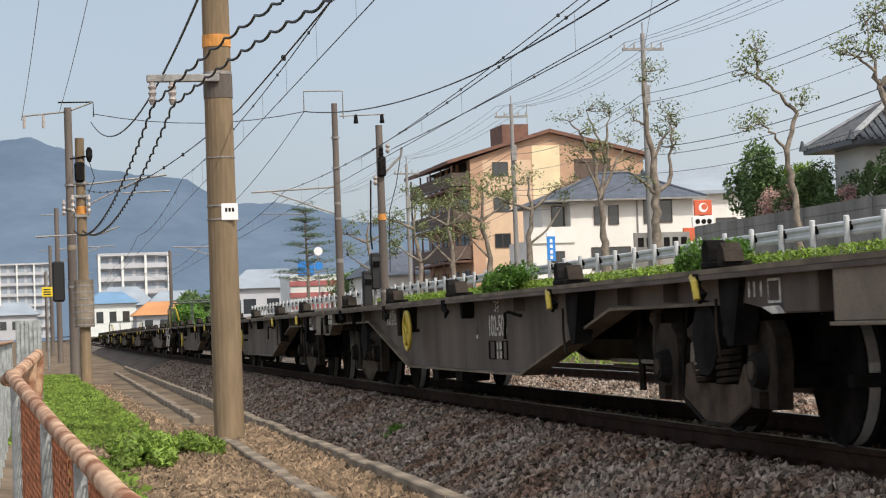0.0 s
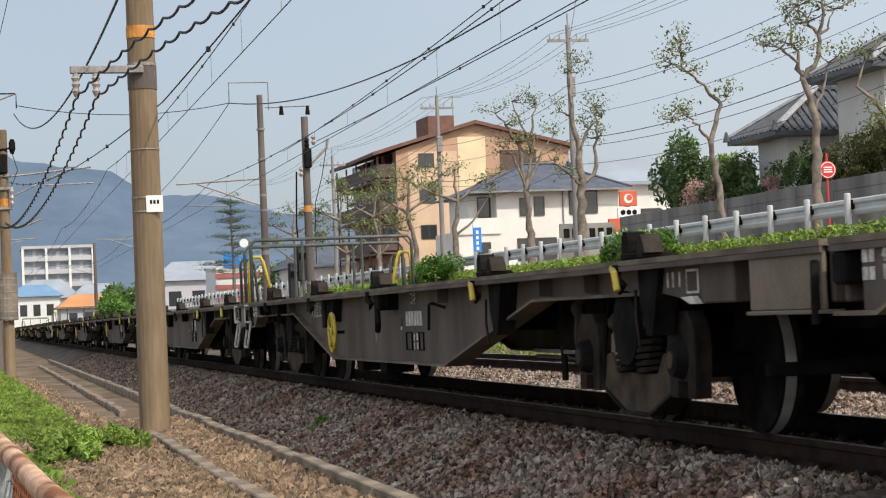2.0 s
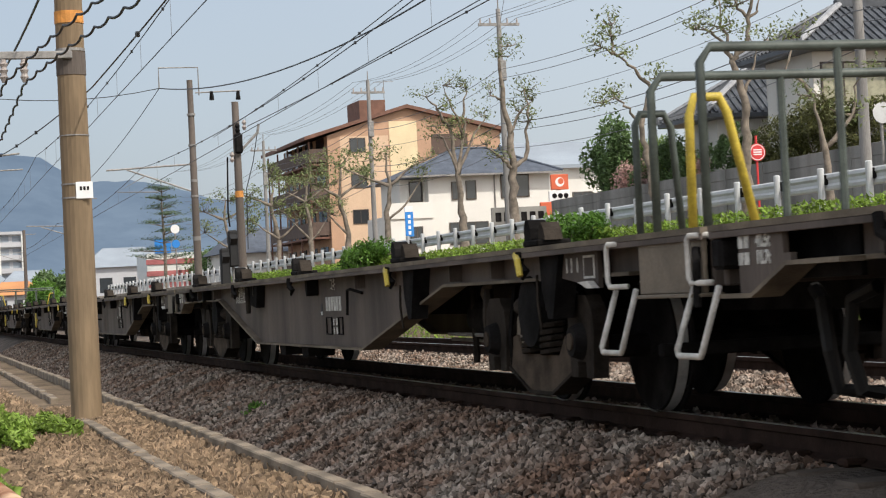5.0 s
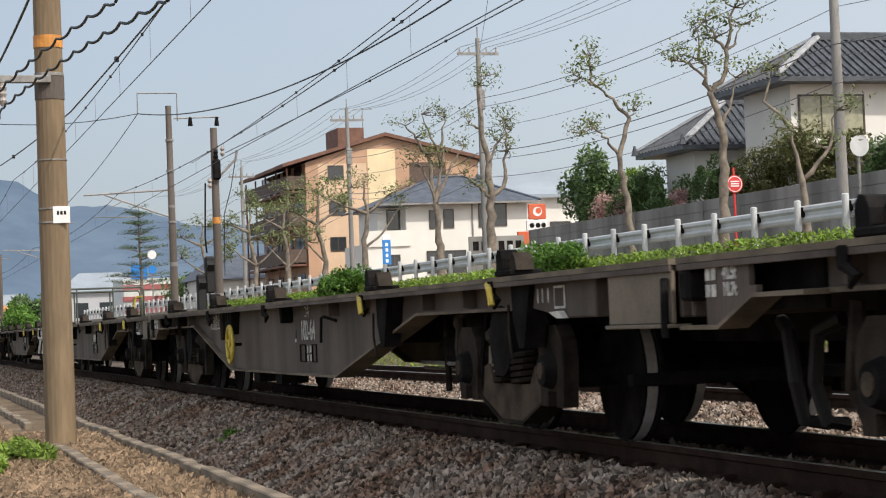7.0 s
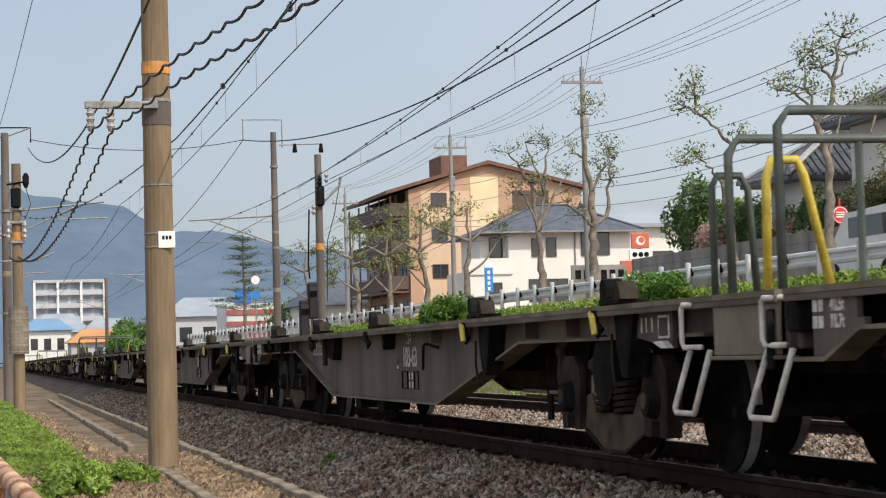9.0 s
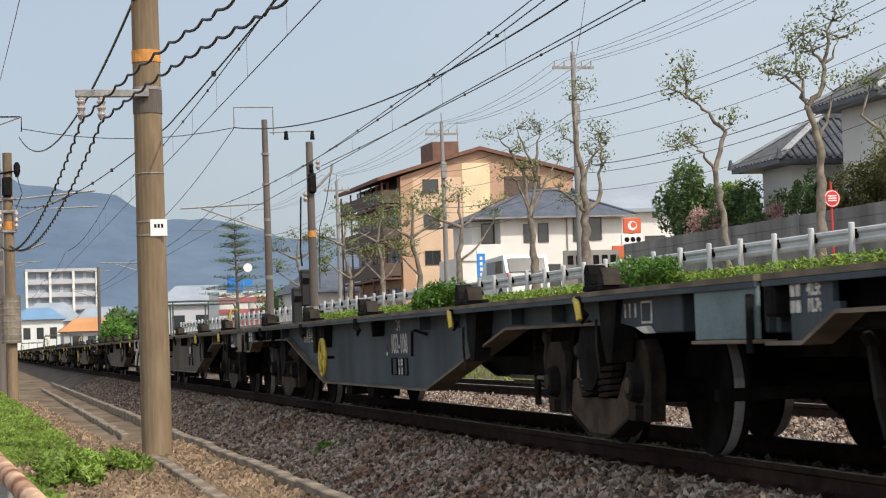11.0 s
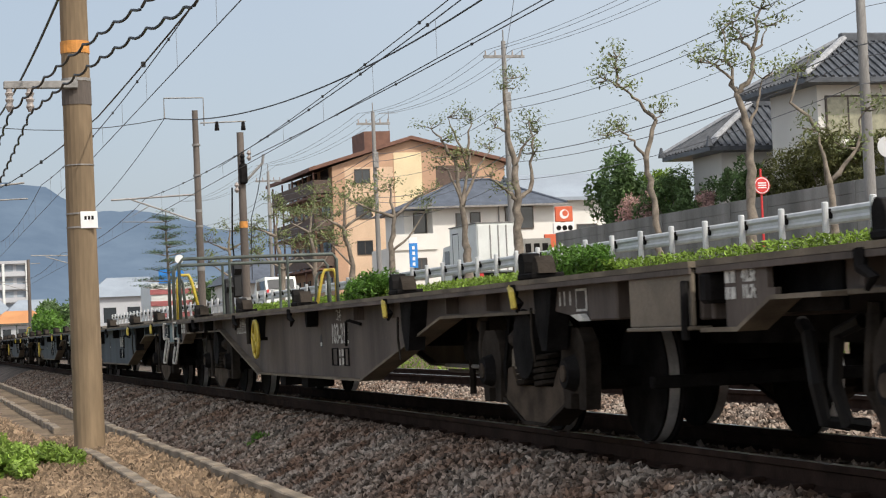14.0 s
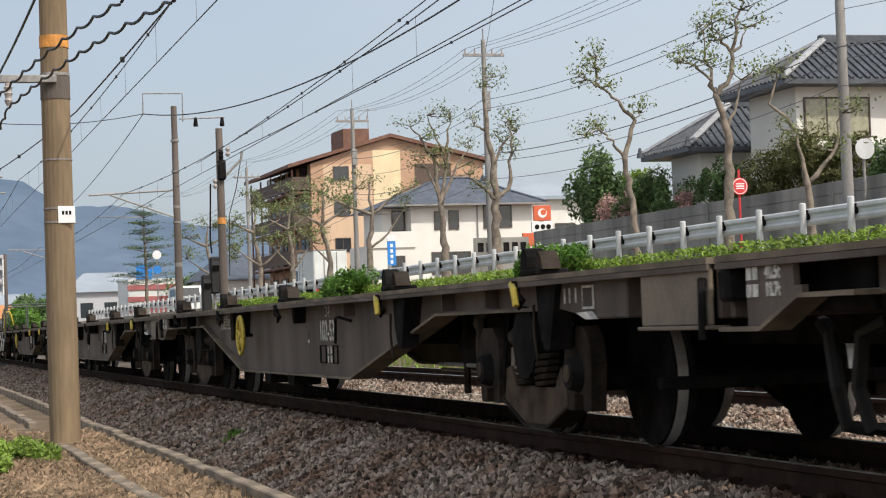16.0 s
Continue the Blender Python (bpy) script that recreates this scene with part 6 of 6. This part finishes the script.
def box_truck():
    t = thing("box_truck", "white box truck driving along the road", "truck")
    part("cargo_box", box(-0.8, 0.8, -1.7, 1.7, 0.6, 2.35, 0.03), "cartwhite", t, "white panelled cargo box")
    for y0, y1 in ((0.55, 0.58), (1.3, 1.33)):
        part("side_door_seam", box(-0.808, -0.801, y0, y1, 0.7, 2.1), "dark", t)
    part("side_door_seam", box(-0.808, -0.801, 0.55, 1.33, 2.1, 2.13), "dark", t)
    part("roof_rim", box(-0.82, 0.82, -1.72, 1.72, 2.35, 2.39), "iron", t)
    part("rear_door", box(-0.75, 0.75, -1.73, -1.7, 0.66, 2.28), "cartwhite", t)
    for x in (-0.3, 0.0, 0.3):
        part("lock_rod", box(x - 0.02, x + 0.02, -1.75, -1.73, 0.66, 2.28), "iron", t)
    part("cab", prism([(1.75, 0.4), (3.1, 0.4), (3.1, 1.0), (2.75, 1.7), (1.75, 1.75)], -0.75, 0.75), "cartwhite", t)
    part("cab_window", box(-0.76, 0.76, 1.95, 2.6, 1.05, 1.55), "glass", t)
    part("chassis", box(-0.65, 0.65, -1.65, 3.0, 0.35, 0.58), "dark", t)
    part("tail_lamp", box(-0.75, -0.6, -1.74, -1.7, 0.45, 0.58), "signred", t)
    part("tail_lamp", box(0.6, 0.75, -1.74, -1.7, 0.45, 0.58), "signred", t)
    wheels4(t, (-0.62, 0.62), (-1.0, 2.4), 0.30)
    return t


def van():
    t = thing("white_van", "white minivan driving away along the road", "van")
    part("body", prism([(-2.2, 0.35), (2.2, 0.35), (2.2, 1.0), (1.5, 1.15), (0.75, 1.80), (-1.8, 1.88), (-2.15, 1.2)], -0.85, 0.85), "cartwhite", t)
    part("rear_window", prism([(-2.16, 1.22), (-1.9, 1.74), (-1.93, 1.75), (-2.19, 1.23)], -0.72, 0.72), "glass", t)
    part("side_window", box(-0.86, 0.86, -1.7, 0.6, 1.2, 1.68), "glass", t)
    part("tail_lamp", box(-0.84, -0.7, -2.22, -2.1, 0.95, 1.2), "signred", t)
    part("tail_lamp", box(0.7, 0.84, -2.22, -2.1, 0.95, 1.2), "signred", t)
    wheels4(t, (-0.78, 0.78), (-1.35, 1.4), 0.32)
    return t


truck, van_a = box_truck(), van()

# ---- what moves ----
# belly of wagon 0 along the track, less the steady run of one wagon a second
SLIP = [(0.0, 19.75), (1.5, 19.78), (2.5, 19.93), (4.0, 20.4), (7.5, 20.6), (8.0, 20.45), (12.5, 20.85), (13.0, 20.65), (14.5, 20.68), (15.5, 20.5), (16.0, 20.15)]
TRAVEL = [(t / 2, 20.4 * t / 2 + float(np.interp(t / 2, [a for a, b in SLIP], [b for a, b in SLIP]))) for t in range(33)]


def motions():
    for k, w in wagons.items():
        walk(w, [(t, LAY @ pose(5.45, s - 20.4 * k, 0)) for t, s in TRAVEL])
    walk(truck, [(0, pose(21.2, -101, 2.03)), (12.5, pose(21.2, 49.3, 2.03)), (13.0, pose(21.2, 55.4, 2.03)), (13.5, pose(21.2, 61.0, 2.03)), (14.0, pose(21.2, 68.5, 2.03)), (15.0, pose(21.2, 80.5, 2.03)), (16.0, pose(21.2, 91, 2.03))])
    walk(van_a, [(0, pose(21.2, -95, 2.03)), (8.7, pose(21.2, 37, 2.03)), (11.0, pose(21.2, 73.8, 2.03)), (12.0, pose(21.2, 85.5, 2.03)), (13.0, pose(21.2, 96.8, 2.03)), (16.0, pose(21.2, 132, 2.03))])


motions()
